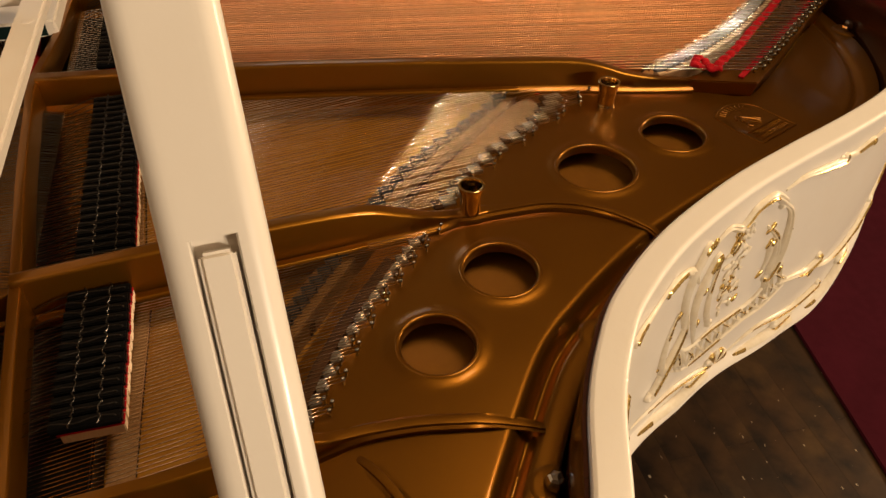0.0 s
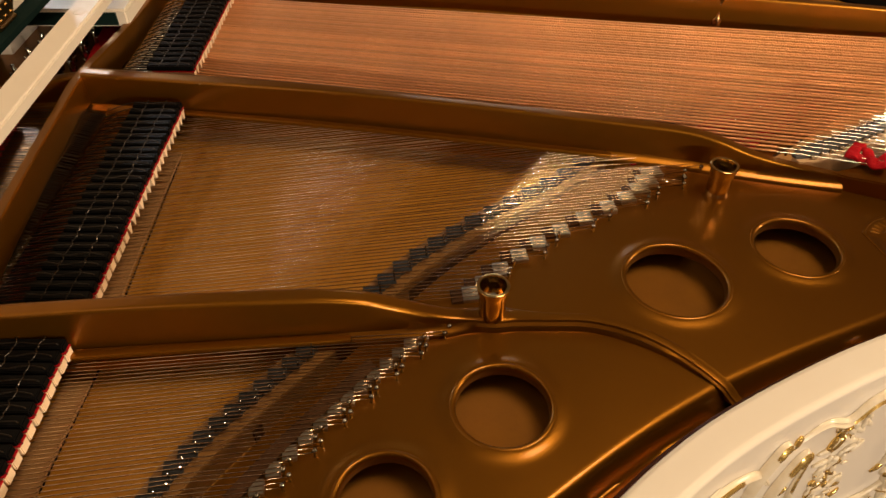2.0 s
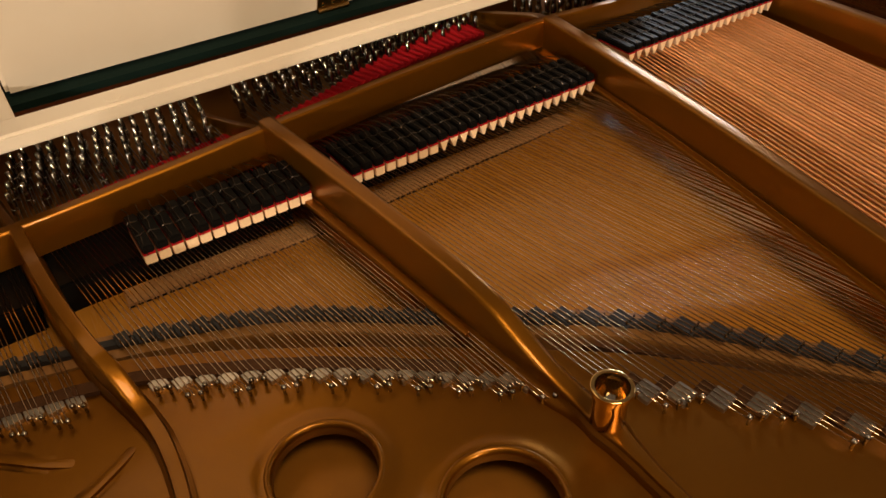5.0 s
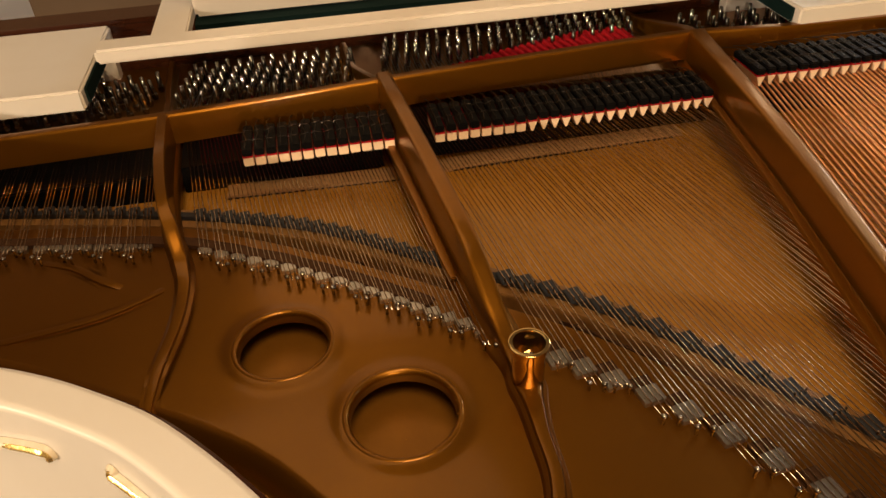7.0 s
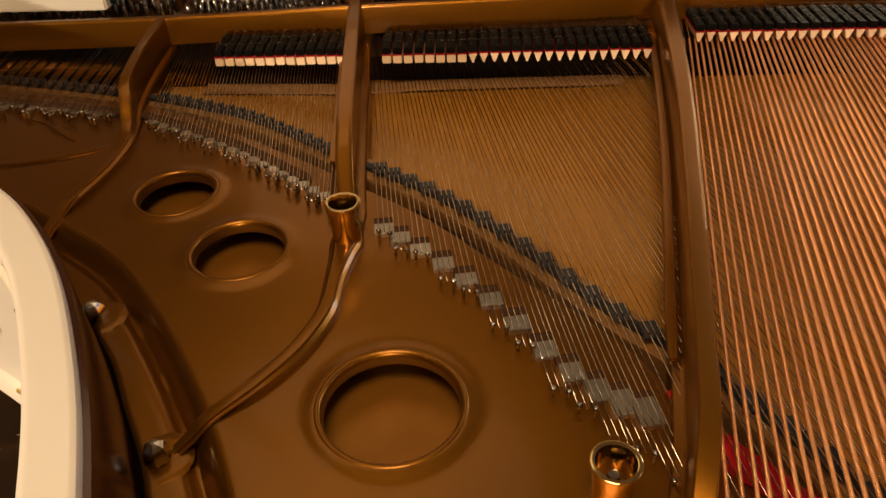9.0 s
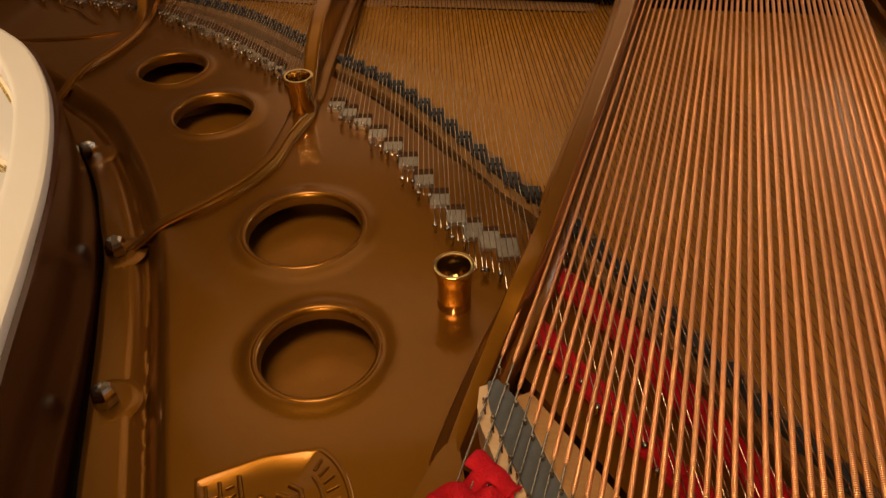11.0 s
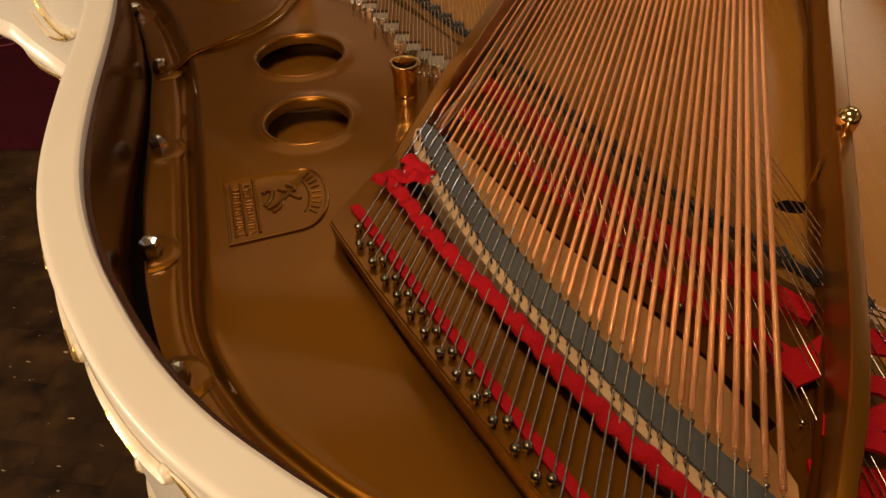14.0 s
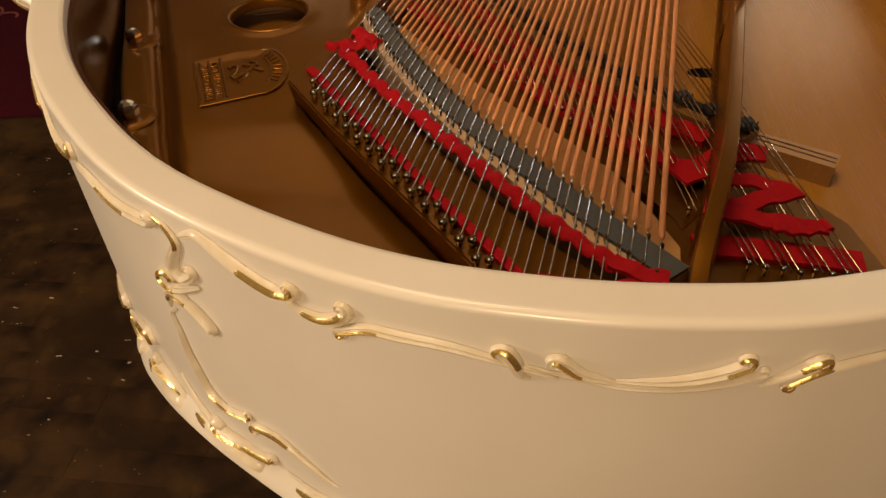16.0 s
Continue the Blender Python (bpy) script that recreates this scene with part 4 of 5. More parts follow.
FOLDS = ([(-0.530, 0.505), (-0.561, 0.484), (-0.583, 0.466), (-0.606, 0.470)], 0.026), ([(-0.560, 0.503), (-0.590, 0.509), (-0.606, 0.515), (-0.619, 0.522)], 0.0165), ([(-0.620, 0.519), (-0.591, 0.532), (-0.574, 0.541), (-0.548, 0.552)], 0.0165), \
        ([(-0.545, 0.548), (-0.586, 0.559), (-0.606, 0.562), (-0.630, 0.566)], 0.0165), ([(-0.631, 0.562), (-0.610, 0.570), (-0.590, 0.568)], 0.011)
for k, (pts, wide) in enumerate(FOLDS):
    c = spline(pts, 60)
    w = wide * (1 + 0.05 * np.sin(np.linspace(0.4 * k, 9 + k, 60)) - 0.25 * np.linspace(0, 1, 60) ** 6)
    part("listing_cloth", ribbon(c, w, 0.8580 + 0.0013 * k, 0.0030, 0.0009, 2.3 + 0.4 * k), RED, piano, "red listing cloth folded through the tenor strings", 60)
part("string_cloth", ribbon(spline([(0.235, -0.480), (0.13, -0.476), (0.040, -0.472)], 20), 0.024, BOARD + 0.001, 0.004), CLOTH, piano, "brown cloth under the strings")
part("string_cloth", ribbon(spline([(0.010, -0.472), (-0.105, -0.482), (-0.325, -0.486)], 20), 0.024, BOARD + 0.001, 0.004), CLOTH, piano, "brown cloth under the strings")

for a, b in (((0.235, -0.468), (0.015, -0.459)), ((0.000, -0.464), (-0.315, -0.4735))):
    steps = int(abs(a[0] - b[0]) / 0.0075)
    for k in range(steps):
        u, v = k / steps, (k + 0.62) / steps
        p, r = [(a[0] + (b[0] - a[0]) * w, a[1] + (b[1] - a[1]) * w) for w in (u, v)]
        part("stitch", box(min(p[0], r[0]), max(p[0], r[0]), p[1] - 0.0009, p[1] + 0.0009, BOARD + 0.0003, BOARD + 0.0020), BLACK, board)
part("listing_cloth", ribbon(spline([(-0.418, 0.667), (-0.440, 0.664), (-0.462, 0.670), (-0.480, 0.664), (-0.500, 0.659)], 60), np.interp(np.linspace(0, 1, 60), [0, 0.2, 0.5, 0.8, 1], [0.020, 0.022, 0.017, 0.020, 0.013]), 0.8810, 0.0035, 0.0016, 3), RED, piano, "bunched end of the red listing cloth")
part("listing_cloth", ribbon(spline([(-0.505, 0.652), (-0.488, 0.648), (-0.470, 0.637)], 30), 0.013, 0.8830, 0.0035, 0.0010, 2), RED, piano, "folded end of the red listing cloth")


def post(x, y, top):
    z0 = FIELD
    p = part("brass_post", lathe([(0.0128, z0 - 0.004), (0.0128, z0 + 0.004), (0.0122, z0 + 0.005), (0.0122, z0 + 0.009), (0.0126, z0 + 0.010), (0.0126, top - 0.016), (0.0135, top - 0.010), (0.0155, top - 0.002), (0.0155, top - 0.0005), (0.0148, top),
                                  (0.0125, top - 0.0005), (0.0118, top - 0.003), (0.0110, top - 0.028), (0.0015, top - 0.029)], 40), BRASS, plate, "hollow polished brass post", 50)
    p.location = (x, y, 0)
    s = part("post_stud", box(-0.0032, 0.0032, -0.0032, 0.0032, top - 0.03, top - 0.012, 0.0006), NICKEL, plate)
    s.location = (x, y, 0)
    s.rotation_euler = (0, 0, 0.5)


post(-0.012, -0.089, 0.905)
post(-0.206, 0.173, 0.898)

BOLT_MESH = bpy.data.meshes.new("plate_bolt")
hexa = [(0.0092 * math.cos(a), 0.0092 * math.sin(a)) for a in np.linspace(0, 2 * math.pi, 6, endpoint=False)]
loft([[(x * s, y * s, z) for x, y in hexa] for s, z in ((1.0, 0), (1.0, 0.0075), (0.95, 0.0095), (0.80, 0.0130), (0.55, 0.0152), (0.15, 0.0162))]).to_mesh(BOLT_MESH)
BOLT_MESH.materials.append(NICKEL)
BOSS_MESH = bpy.data.meshes.new("bolt_boss")
loft([[(r * math.cos(a), r * math.sin(a), z) for a in np.linspace(-1.75, 1.75, 30)] for r, z in ((0.0240, -0.0012), (0.0215, -0.0003), (0.0190, 0.0004), (0.0165, 0.0006), (0.009, 0.0006))], closed=False).to_mesh(BOSS_MESH)
BOSS_MESH.materials.append(BRONZE)
for p in BOSS_MESH.polygons:
    p.use_smooth = True
for i, (x, y) in enumerate(((0.340, -0.118), (0.190, -0.008), (0.091, 0.133), (0.023, 0.286), (-0.037, 0.433), (-0.115, 0.558), (-0.359, 0.700))):
    b = place("plate_bolt", BOLT_MESH, plate, x, y, FLANGE + 0.001, 0.4 * i)
    k = int(np.argmin(np.hypot(rim_in[:, 0] - x, rim_in[:, 1] - y)))
    place("bolt_boss", BOSS_MESH, plate, x, y, FLANGE + 0.0002, math.atan2(-rim_n[k, 1], -rim_n[k, 0]))

# lid prop
def lid_prop():
    a, b = Vector((0.584, -0.3205, 0.915)), Vector((0.198, -0.347, 1.500))
    ax = (b - a).normalized()
    wide = ax.cross(Vector((0.75, 0, 0.66))).normalized()
    deep = ax.cross(wide).normalized()
    m = Matrix((wide, deep, ax)).transposed().to_4x4()
    m.translation = a
    length = (b - a).length
    w, d, r = 0.0225, 0.0100, 0.0092

    def section(channel):
        """A rounded bar; with a channel on both faces where the short prop lies."""
        quarter = [(w - r + r * math.sin(q), d - r + r * math.cos(q)) for q in np.linspace(0, math.pi / 2, 7)]
        c = 0.0094
        lead = [(0.0, 0.001), (c, 0.001), (c, d - 0.0008), (c + 0.0008, d)] if channel else [(0.0, d), (0.004, d), (0.008, d), (c + 0.0008, d)]
        half = lead + quarter
        top = half[::-1] + [(-x, y) for x, y in half[1:]]
        return [(x, y) for x, y in top] + [(-x, -y) for x, y in top]

    rings = [[(x, y, z) for x, y in section(True)] for z in (0.0, 0.357)]
    ob = part("lid_prop", loft(rings), IVORY, piano, "ivory painted lid prop with an inset short prop", 30)
    ob.matrix_local = m
    part("prop_head", loft([[(x, y, z) for x, y in section(False)] for z in (0.357, length)]), IVORY, ob, smooth=40)
    bm = box(-0.0078, 0.0078, -0.0100, 0.0100, 0.0, 0.351)
    bmesh.ops.bevel(bm, geom=bm.edges[:], offset=0.0022, segments=3, affect="EDGES")
    part("inset_prop", bm, IVORY, ob, smooth=40)
    return ob


lid_prop()

# keyboard end of the case: key bed, cheeks, music desk
part("key_bed", box(-0.93, 0.63, -1.15, -0.62, 0.60, 0.70, 0.006), IVORY, piano)
part("front_beam", box(-0.93, 0.63, -0.86, -0.80, 0.70, 0.93, 0.006), LINING, piano)
for x in (-0.935, 0.595):
    part("case_cheek", box(x, x + 0.040, -1.15, -0.615, 0.62, 0.948, 0.008), IVORY, piano)
part("leg", lathe([(0.03, 0), (0.045, 0.02), (0.03, 0.06), (0.035, 0.3), (0.06, 0.55), (0.07, 0.66)], 20), IVORY, piano).location = (-0.40, 0.56, 0)
for x in (-0.70, 0.48):
    part("leg", lathe([(0.03, 0), (0.045, 0.02), (0.03, 0.06), (0.035, 0.3), (0.06, 0.55), (0.07, 0.62)], 20), IVORY, piano).location = (x, -0.95, 0)
part("bottom_frame", box(-0.66, 0.40, -0.62, -0.56, 0.66, 0.80), LINING, piano)

desk = thing("music_desk", "ivory music desk with green felt and brass hinges", "music desk")
part("rail", box(-0.56, 0.358, -0.612, -0.577, 0.957, 0.974, 0.003), IVORY, desk)
part("crosspiece", box(0.257, 0.300, -0.80, -0.612, 0.957, 0.972, 0.002), IVORY, desk)
part("crosspiece", box(-0.56, -0.515, -0.80, -0.612, 0.957, 0.972, 0.002), IVORY, desk)
panel = part("panel", box(-0.54, 0.255, -0.014, 0.0, 0.0, 0.32, 0.004), IVORY, desk)
panel.matrix_local = pose(0, -0.694, 0.958, -20, 0, 0)
for px in (0.172, -0.124, -0.42):
    part("rail_plug", lathe([(0.0085, 0.9738), (0.0082, 0.9744), (0.007, 0.9746)], 24), IVORY, desk, smooth=40).location = (px, -0.592, 0)
part("felt_base", box(-0.515, 0.256, -0.735, -0.674, 0.949, 0.957), GREEN, desk, "dark green felt behind the rail")
for hx in (-0.118, -0.42):
    hinge = part("hinge", box(hx - 0.021, hx + 0.021, 0.0005, 0.0030, -0.004, 0.036, 0.0006), AGEDBRASS, desk, "aged brass hinge")
    hinge.matrix_local = pose(0, -0.694, 0.958, -20, 0, 0)
    part("knuckle", tube([(hx - 0.021, 0.004, 0.004), (hx + 0.021, 0.004, 0.004)], 0.0032, 8), AGEDBRASS, hinge, smooth=60)
    for k, up in ((-0.014, 0.028), (0.0, 0.028), (0.014, 0.028), (-0.014, 0.012), (0.0, 0.012), (0.014, 0.012)):
        screw = part("screw", lathe([(0.0026, 0), (0.0026, 0.0008), (0.0012, 0.0014)], 10), BRASS, hinge)
        screw.matrix_local = pose(hx + k, 0.003, up, -90, 0, 0)
for s, (x0, x1) in enumerate(((0.388, 0.592), (-0.892, -0.530))):
    shelf = thing("candle_shelf", "ivory painted candle shelf edged with green felt", "shelf", "candle shelves")
    part("board", box(x0, x1, -0.80, -0.585, 0.900, 0.926, 0.003), IVORY, shelf)
    xe = x0 if s == 0 else x1
    part("felt_edge", box(xe - 0.003, xe + 0.003, -0.75, -0.60, 0.904, 0.922), GREEN, shelf, "dark green felt edging")
    part("rest", box(x0, x1, -0.79, -0.77, 0.857, 0.900), IVORY, shelf)


# ---------------------------------------------------------------- carving on the case
rim_s = np.concatenate([[0], np.cumsum(np.linalg.norm(np.diff(rim_in, axis=0), axis=1))])


def on_case(s, h, off=0.0):
    """The place on the outer face of the case: s along the rim, h from its top."""
    p = [np.interp(s, rim_s, rim_in[:, k]) for k in (0, 1)]
    q = [np.interp(s, rim_s, rim_n[:, k]) for k in (0, 1)]
    return (p[0] + q[0] * (RIM_THICK + off), p[1] + q[1] * (RIM_THICK + off), RIM_TOP + h)


def scroll(pts, thick, gilt=(0.55, 1.0), curl=True, head=1.5):
    """A carved tendril in relief: pointed at its start, ridged, ending in a rolled volute, gilt along part of its crest."""
    n = max(24, 9 * len(pts))
    p = spline(pts, n)
    q = [tuple(v) for v in p]
    if curl:
        a, b, c = p[-1 - n // 4], p[-1 - n // 8], p[-1]
        turn = 1.0 if (b[0] - a[0]) * (c[1] - b[1]) - (b[1] - a[1]) * (c[0] - b[0]) >= 0 else -1.0
        way = math.atan2(p[-1][1] - p[-2][1], p[-1][0] - p[-2][0])
        x, y = q[-1]
        r = thick * head * 0.70
        for k in range(15):
            step = 0.46
            way += turn * step
            x, y = x + math.cos(way) * r * step, y + math.sin(way) * r * step
            q.append((x, y))
            r *= 0.945
    q = np.array(q)
    m = len(q)
    u = np.linspace(0, 1, m)
    t = np.gradient(q, axis=0)
    t /= np.linalg.norm(t, axis=1)[:, None] + 1e-9
    side = np.stack([-t[:, 1], t[:, 0]], 1)
    w = thick * (0.20 + 1.25 * np.sin(np.pi * np.clip(u * 0.86 + 0.03, 0, 1)) ** 0.7)
    w[n:] *= np.linspace(0.86, 0.55, m - n) if m > n else 1.0
    high = w * np.interp(u, [0, 0.5, n / m, 1], [0.9, 1.05, 1.2, 1.6])
    flip = 1.0 if len(pts) % 2 else -1.0
    prof = [(-1.0, 0.0), (-0.92, 0.38), (-0.60, 0.74), (-0.22, 0.58), (0.12, 1.0), (0.50, 0.86), (0.88, 0.40), (1.0, 0.0)]
    rings = [[on_case(q[i, 0] + side[i, 0] * w[i] * o * flip, q[i, 1] + side[i, 1] * w[i] * o * flip, 0.0003 + high[i] * h) for o, h in prof] for i in range(m)]
    part("carved_scroll", loft(rings), ORNAMENT, rim, "ivory carved scroll with gilding", 50)
    a, b = int(gilt[0] * (m - 1)), int(gilt[1] * (m - 1))
    if b - a > 3:
        crest = [(-0.12, 0.76), (0.12, 1.08), (0.42, 0.98), (0.74, 0.70), (0.64, 0.56), (0.10, 0.76)]
        g = np.clip(np.sin(np.linspace(0.03, 0.97, b - a) * np.pi) * 2.5, 0.05, 1.0)
        rings = [[on_case(q[i, 0] + side[i, 0] * w[i] * (0.3 + (o - 0.3) * e) * flip, q[i, 1] + side[i, 1] * w[i] * (0.3 + (o - 0.3) * e) * flip, 0.0003 + high[i] * (0.7 + (h - 0.7) * e)) for o, h in crest] for i, e in zip(range(a, b), g)]
        part("gilded_ridge", loft(rings), GILT, rim, "gilded ridge", 50)


def leaf(s, h, size, turn, gilt=True):
    """A small carved leaf or bud."""
    bm = bmesh.new()
    bmesh.ops.create_icosphere(bm, subdivisions=2, radius=1)
    c, sn = math.cos(turn), math.sin(turn)
    for v in bm.verts:
        x, y, z = v.co.x * size * (1.2 - 0.5 * v.co.x), v.co.y * size * 0.5, v.co.z * size * 0.35
        v.co = on_case(s + x * c - y * sn, h + x * sn + y * c, 0.001 + z)
    part("carved_leaf", bm, GILT if gilt else ORNAMENT, rim, "gilded carved leaf" if gilt else "", 80)


TAIL = [([(1.630, -0.019), (1.645, -0.010), (1.654, -0.011), (1.671, -0.019), (1.684, -0.024), (1.700, -0.028), (1.711, -0.026)], 0.0042, (0.45, 0.95)),
        ([(1.703, -0.031), (1.715, -0.036), (1.728, -0.037), (1.738, -0.032), (1.744, -0.025)], 0.0036, (0.2, 0.8)),
        ([(1.852, -0.047), (1.829, -0.040), (1.815, -0.036), (1.795, -0.032), (1.772, -0.032), (1.754, -0.033), (1.737, -0.042)], 0.0030, (0.6, 0.98)),
        ([(1.838, -0.050), (1.833, -0.047), (1.829, -0.036), (1.825, -0.029)], 0.0036, (0.3, 0.9)),
        ([(1.880, -0.046), (1.863, -0.041), (1.852, -0.031)], 0.0034, (0.3, 0.8)),
        ([(1.835, -0.039), (1.852, -0.043), (1.880, -0.0485), (1.907, -0.0490), (1.931, -0.045), (1.950, -0.037)], 0.0022, (0.9, 0.95)),
        ([(1.880, -0.045), (1.906, -0.043), (1.927, -0.037), (1.941, -0.029)], 0.0034, (0.55, 0.95)),
        ([(1.950, -0.047), (1.963, -0.038), (1.974, -0.029)], 0.0034, (0.4, 0.95)),
        ([(2.050, -0.028), (2.003, -0.033), (1.978, -0.038), (1.963, -0.047)], 0.0026, (0.5, 0.98)),
        ([(1.607, -0.014), (1.618, -0.016), (1.625, -0.026), (1.618, -0.040), (1.614, -0.052), (1.622, -0.058), (1.632, -0.050)], 0.0036, (0.0, 0.35)),
        ([(1.634, -0.060), (1.616, -0.071), (1.604, -0.076), (1.597, -0.070), (1.602, -0.064)], 0.0036, (0.4, 0.9)),
        ([(1.591, -0.104), (1.596, -0.088), (1.609, -0.082), (1.621, -0.085), (1.629, -0.091), (1.634, -0.097)], 0.0038, (0.1, 0.55)),
        ([(1.598, -0.102), (1.590, -0.112), (1.592, -0.130), (1.593, -0.148), (1.598, -0.169), (1.604, -0.186), (1.618, -0.196), (1.641, -0.191)], 0.0030, (0.55, 0.95)),
        ([(1.715, -0.224), (1.708, -0.221), (1.689, -0.208), (1.669, -0.195), (1.650, -0.196), (1.643, -0.201)], 0.0032, (0.4, 0.9)),
        ([(1.560, -0.205), (1.575, -0.228), (1.600, -0.242), (1.630, -0.240), (1.655, -0.236)], 0.0040, (0.4, 0.9)),
        ([(1.665, -0.240), (1.700, -0.250), (1.760, -0.248), (1.840, -0.258), (1.920, -0.252)], 0.0036, (0.2, 0.6))]
for pts, thick, gilt in TAIL:
    scroll(pts, thick * 0.88, gilt)
for a in (2.09, 2.17, 2.25):
    scroll([(a, -0.030), (a + 0.03, -0.040), (a + 0.055, -0.040), (a + 0.072, -0.030)], 0.0032, (0.4, 0.9))

SIDE = [([(1.088, -0.082), (1.121, -0.113), (1.135, -0.145), (1.134, -0.178), (1.145, -0.222)], 0.0036, (0.05, 0.3)),
        ([(1.105, -0.055), (1.132, -0.079), (1.145, -0.117), (1.148, -0.160), (1.137, -0.189)], 0.0042, (0.6, 0.9)),
        ([(1.115, -0.180), (1.119, -0.151), (1.113, -0.120)], 0.0032, (0.6, 0.97)),
        ([(0.999, -0.226), (0.982, -0.185), (0.966, -0.142), (0.966, -0.106), (0.980, -0.072)], 0.0040, (0.65, 0.97)),
        ([(0.968, -0.197), (0.950, -0.155), (0.932, -0.108), (0.930, -0.069), (0.944, -0.036)], 0.0040, (0.7, 0.97)),
        ([(0.960, -0.046), (0.990, -0.036), (1.020, -0.050), (1.042, -0.034), (1.075, -0.032), (1.105, -0.052)], 0.0040, (0.3, 0.7)),
        ([(0.925, -0.120), (0.915, -0.160), (0.919, -0.204), (0.935, -0.240)], 0.0036, (0.0, 0.25)),
        ([(1.000, -0.090), (0.996, -0.130), (1.004, -0.170), (1.020, -0.205)], 0.0030, (0.0, 0.3)),
        ([(1.100, -0.035), (1.130, -0.030), (1.169, -0.034), (1.215, -0.040)], 0.0036, (0.3, 0.9)),
        ([(1.205, -0.032), (1.240, -0.040), (1.275, -0.034)], 0.0034, (0.3, 0.9)),
        ([(1.265, -0.042), (1.300, -0.030), (1.350, -0.026), (1.400, -0.034)], 0.0032, (0.5, 0.95)),
        ([(1.390, -0.026), (1.430, -0.036), (1.470, -0.034), (1.500, -0.024)], 0.0032, (0.4, 0.9)),
        ([(1.490, -0.036), (1.530, -0.026), (1.570, -0.026), (1.605, -0.020)], 0.0030, (0.3, 0.6)),
        ([(0.956, -0.095), (0.930, -0.060), (0.900, -0.046), (0.864, -0.043)], 0.0034, (0.4, 0.95)),
        ([(0.880, -0.036), (0.840, -0.045), (0.800, -0.040), (0.760, -0.030)], 0.0030, (0.4, 0.9)),
        ([(0.940, -0.120), (0.955, -0.160), (0.945, -0.195), (0.928, -0.225), (0.910, -0.252)], 0.0045, (0.2, 0.8)),
        ([(1.176, -0.225), (1.215, -0.232), (1.250, -0.240), (1.275, -0.232)], 0.0042, (0.3, 0.95)),
        ([(1.265, -0.246), (1.320, -0.262), (1.380, -0.250), (1.440, -0.225)], 0.0040, (0.2, 0.8)),
        ([(1.440, -0.235), (1.480, -0.215), (1.510, -0.200)], 0.0040, (0.3, 0.9)),
        ([(0.878, -0.288), (0.930, -0.297), (0.980, -0.301), (1.060, -0.318)], 0.0030, (0.1, 0.9)),
        ([(1.110, -0.318), (1.170, -0.305), (1.250, -0.318), (1.320, -0.312)], 0.0036, (0.1, 0.9)),
        ([(0.800, -0.290), (0.830, -0.300), (0.865, -0.292)], 0.0036, (0.1, 0.9))]
for pts, thick, gilt in SIDE:
    scroll(pts, thick * 1.08, gilt)
rng = random.Random(21)
for a, b in ((0.70, 0.86), (0.875, 1.062), (1.100, 1.262), (1.285, 1.420), (1.435, 1.545), (1.560, 1.640), (1.655, 1.800), (1.815, 1.960)):
    pts = [(x, rim_low(x) - RIM_TOP + 0.016) for x in np.linspace(a, b, 7)]
    scroll(pts, 0.0072, (0.08, 0.3), True, 1.15)
    scroll([(b + 0.012, pts[-1][1] + 0.004), (b - 0.010, pts[-1][1] + 0.012), (b - 0.040, pts[-1][1] + 0.010)], 0.0050, (0.1, 0.8))
for i in range(70):
    t = i / 69
    leaf(1.034 + 0.016 * t + rng.uniform(-0.022, 0.022), -0.052 - 0.140 * t + rng.uniform(-0.008, 0.008), rng.uniform(0.0040, 0.0078), rng.uniform(0, 6.3), i % 4 == 0)
for s0, h0, big in ((0.929, -0.125, 7), (0.990, -0.181, 6), (0.919, -0.204, 6), (0.995, -0.085, 9), (0.965, -0.040, 7), (1.027, -0.080, 10), (1.101, -0.088, 8), (1.111, -0.117, 7), (1.116, -0.170, 7),
                    (1.153, -0.119, 6), (1.272, -0.252, 8), (1.134, -0.240, 6), (1.035, -0.151, 7), (1.020, -0.053, 7), (1.039, -0.036, 8), (0.984, -0.124, 5), (1.097, -0.233, 6), (1.168, -0.190, 7)):
    leaf(s0, h0, big * 0.001, 1.1 + rng.uniform(-0.4, 0.4), True)
# woven band below the bouquet
upper = spline([(0.946, -0.190), (0.985, -0.226), (1.041, -0.226), (1.081, -0.226), (1.123, -0.222), (1.150, -0.197), (1.166, -0.180)], 15)
lower = spline([(0.955, -0.245), (1.000, -0.272), (1.068, -0.267), (1.107, -0.258), (1.154, -0.257), (1.182, -0.244), (1.204, -0.230)], 15)
scroll(upper, 0.0026, (0.3, 0.7), False)
scroll(lower, 0.0026, (0.2, 0.5), False)
for i in range(14):
    scroll([tuple(upper[i]), tuple(lower[i + 1])], 0.0021, (0.2, 0.8) if i % 2 else (0.9, 0.95), False)
    scroll([tuple(lower[i]), tuple(upper[i + 1])], 0.0021, (0.3, 0.7) if i % 3 == 0 else (0.9, 0.95), False)
for i in range(7):
    leaf(1.081 + 0.018 * math.sin((i - 3) * 0.45), -0.322 + 0.018 * math.cos((i - 3) * 0.45), 0.013, math.pi / 2 - (i - 3) * 0.45, i % 2 == 0)
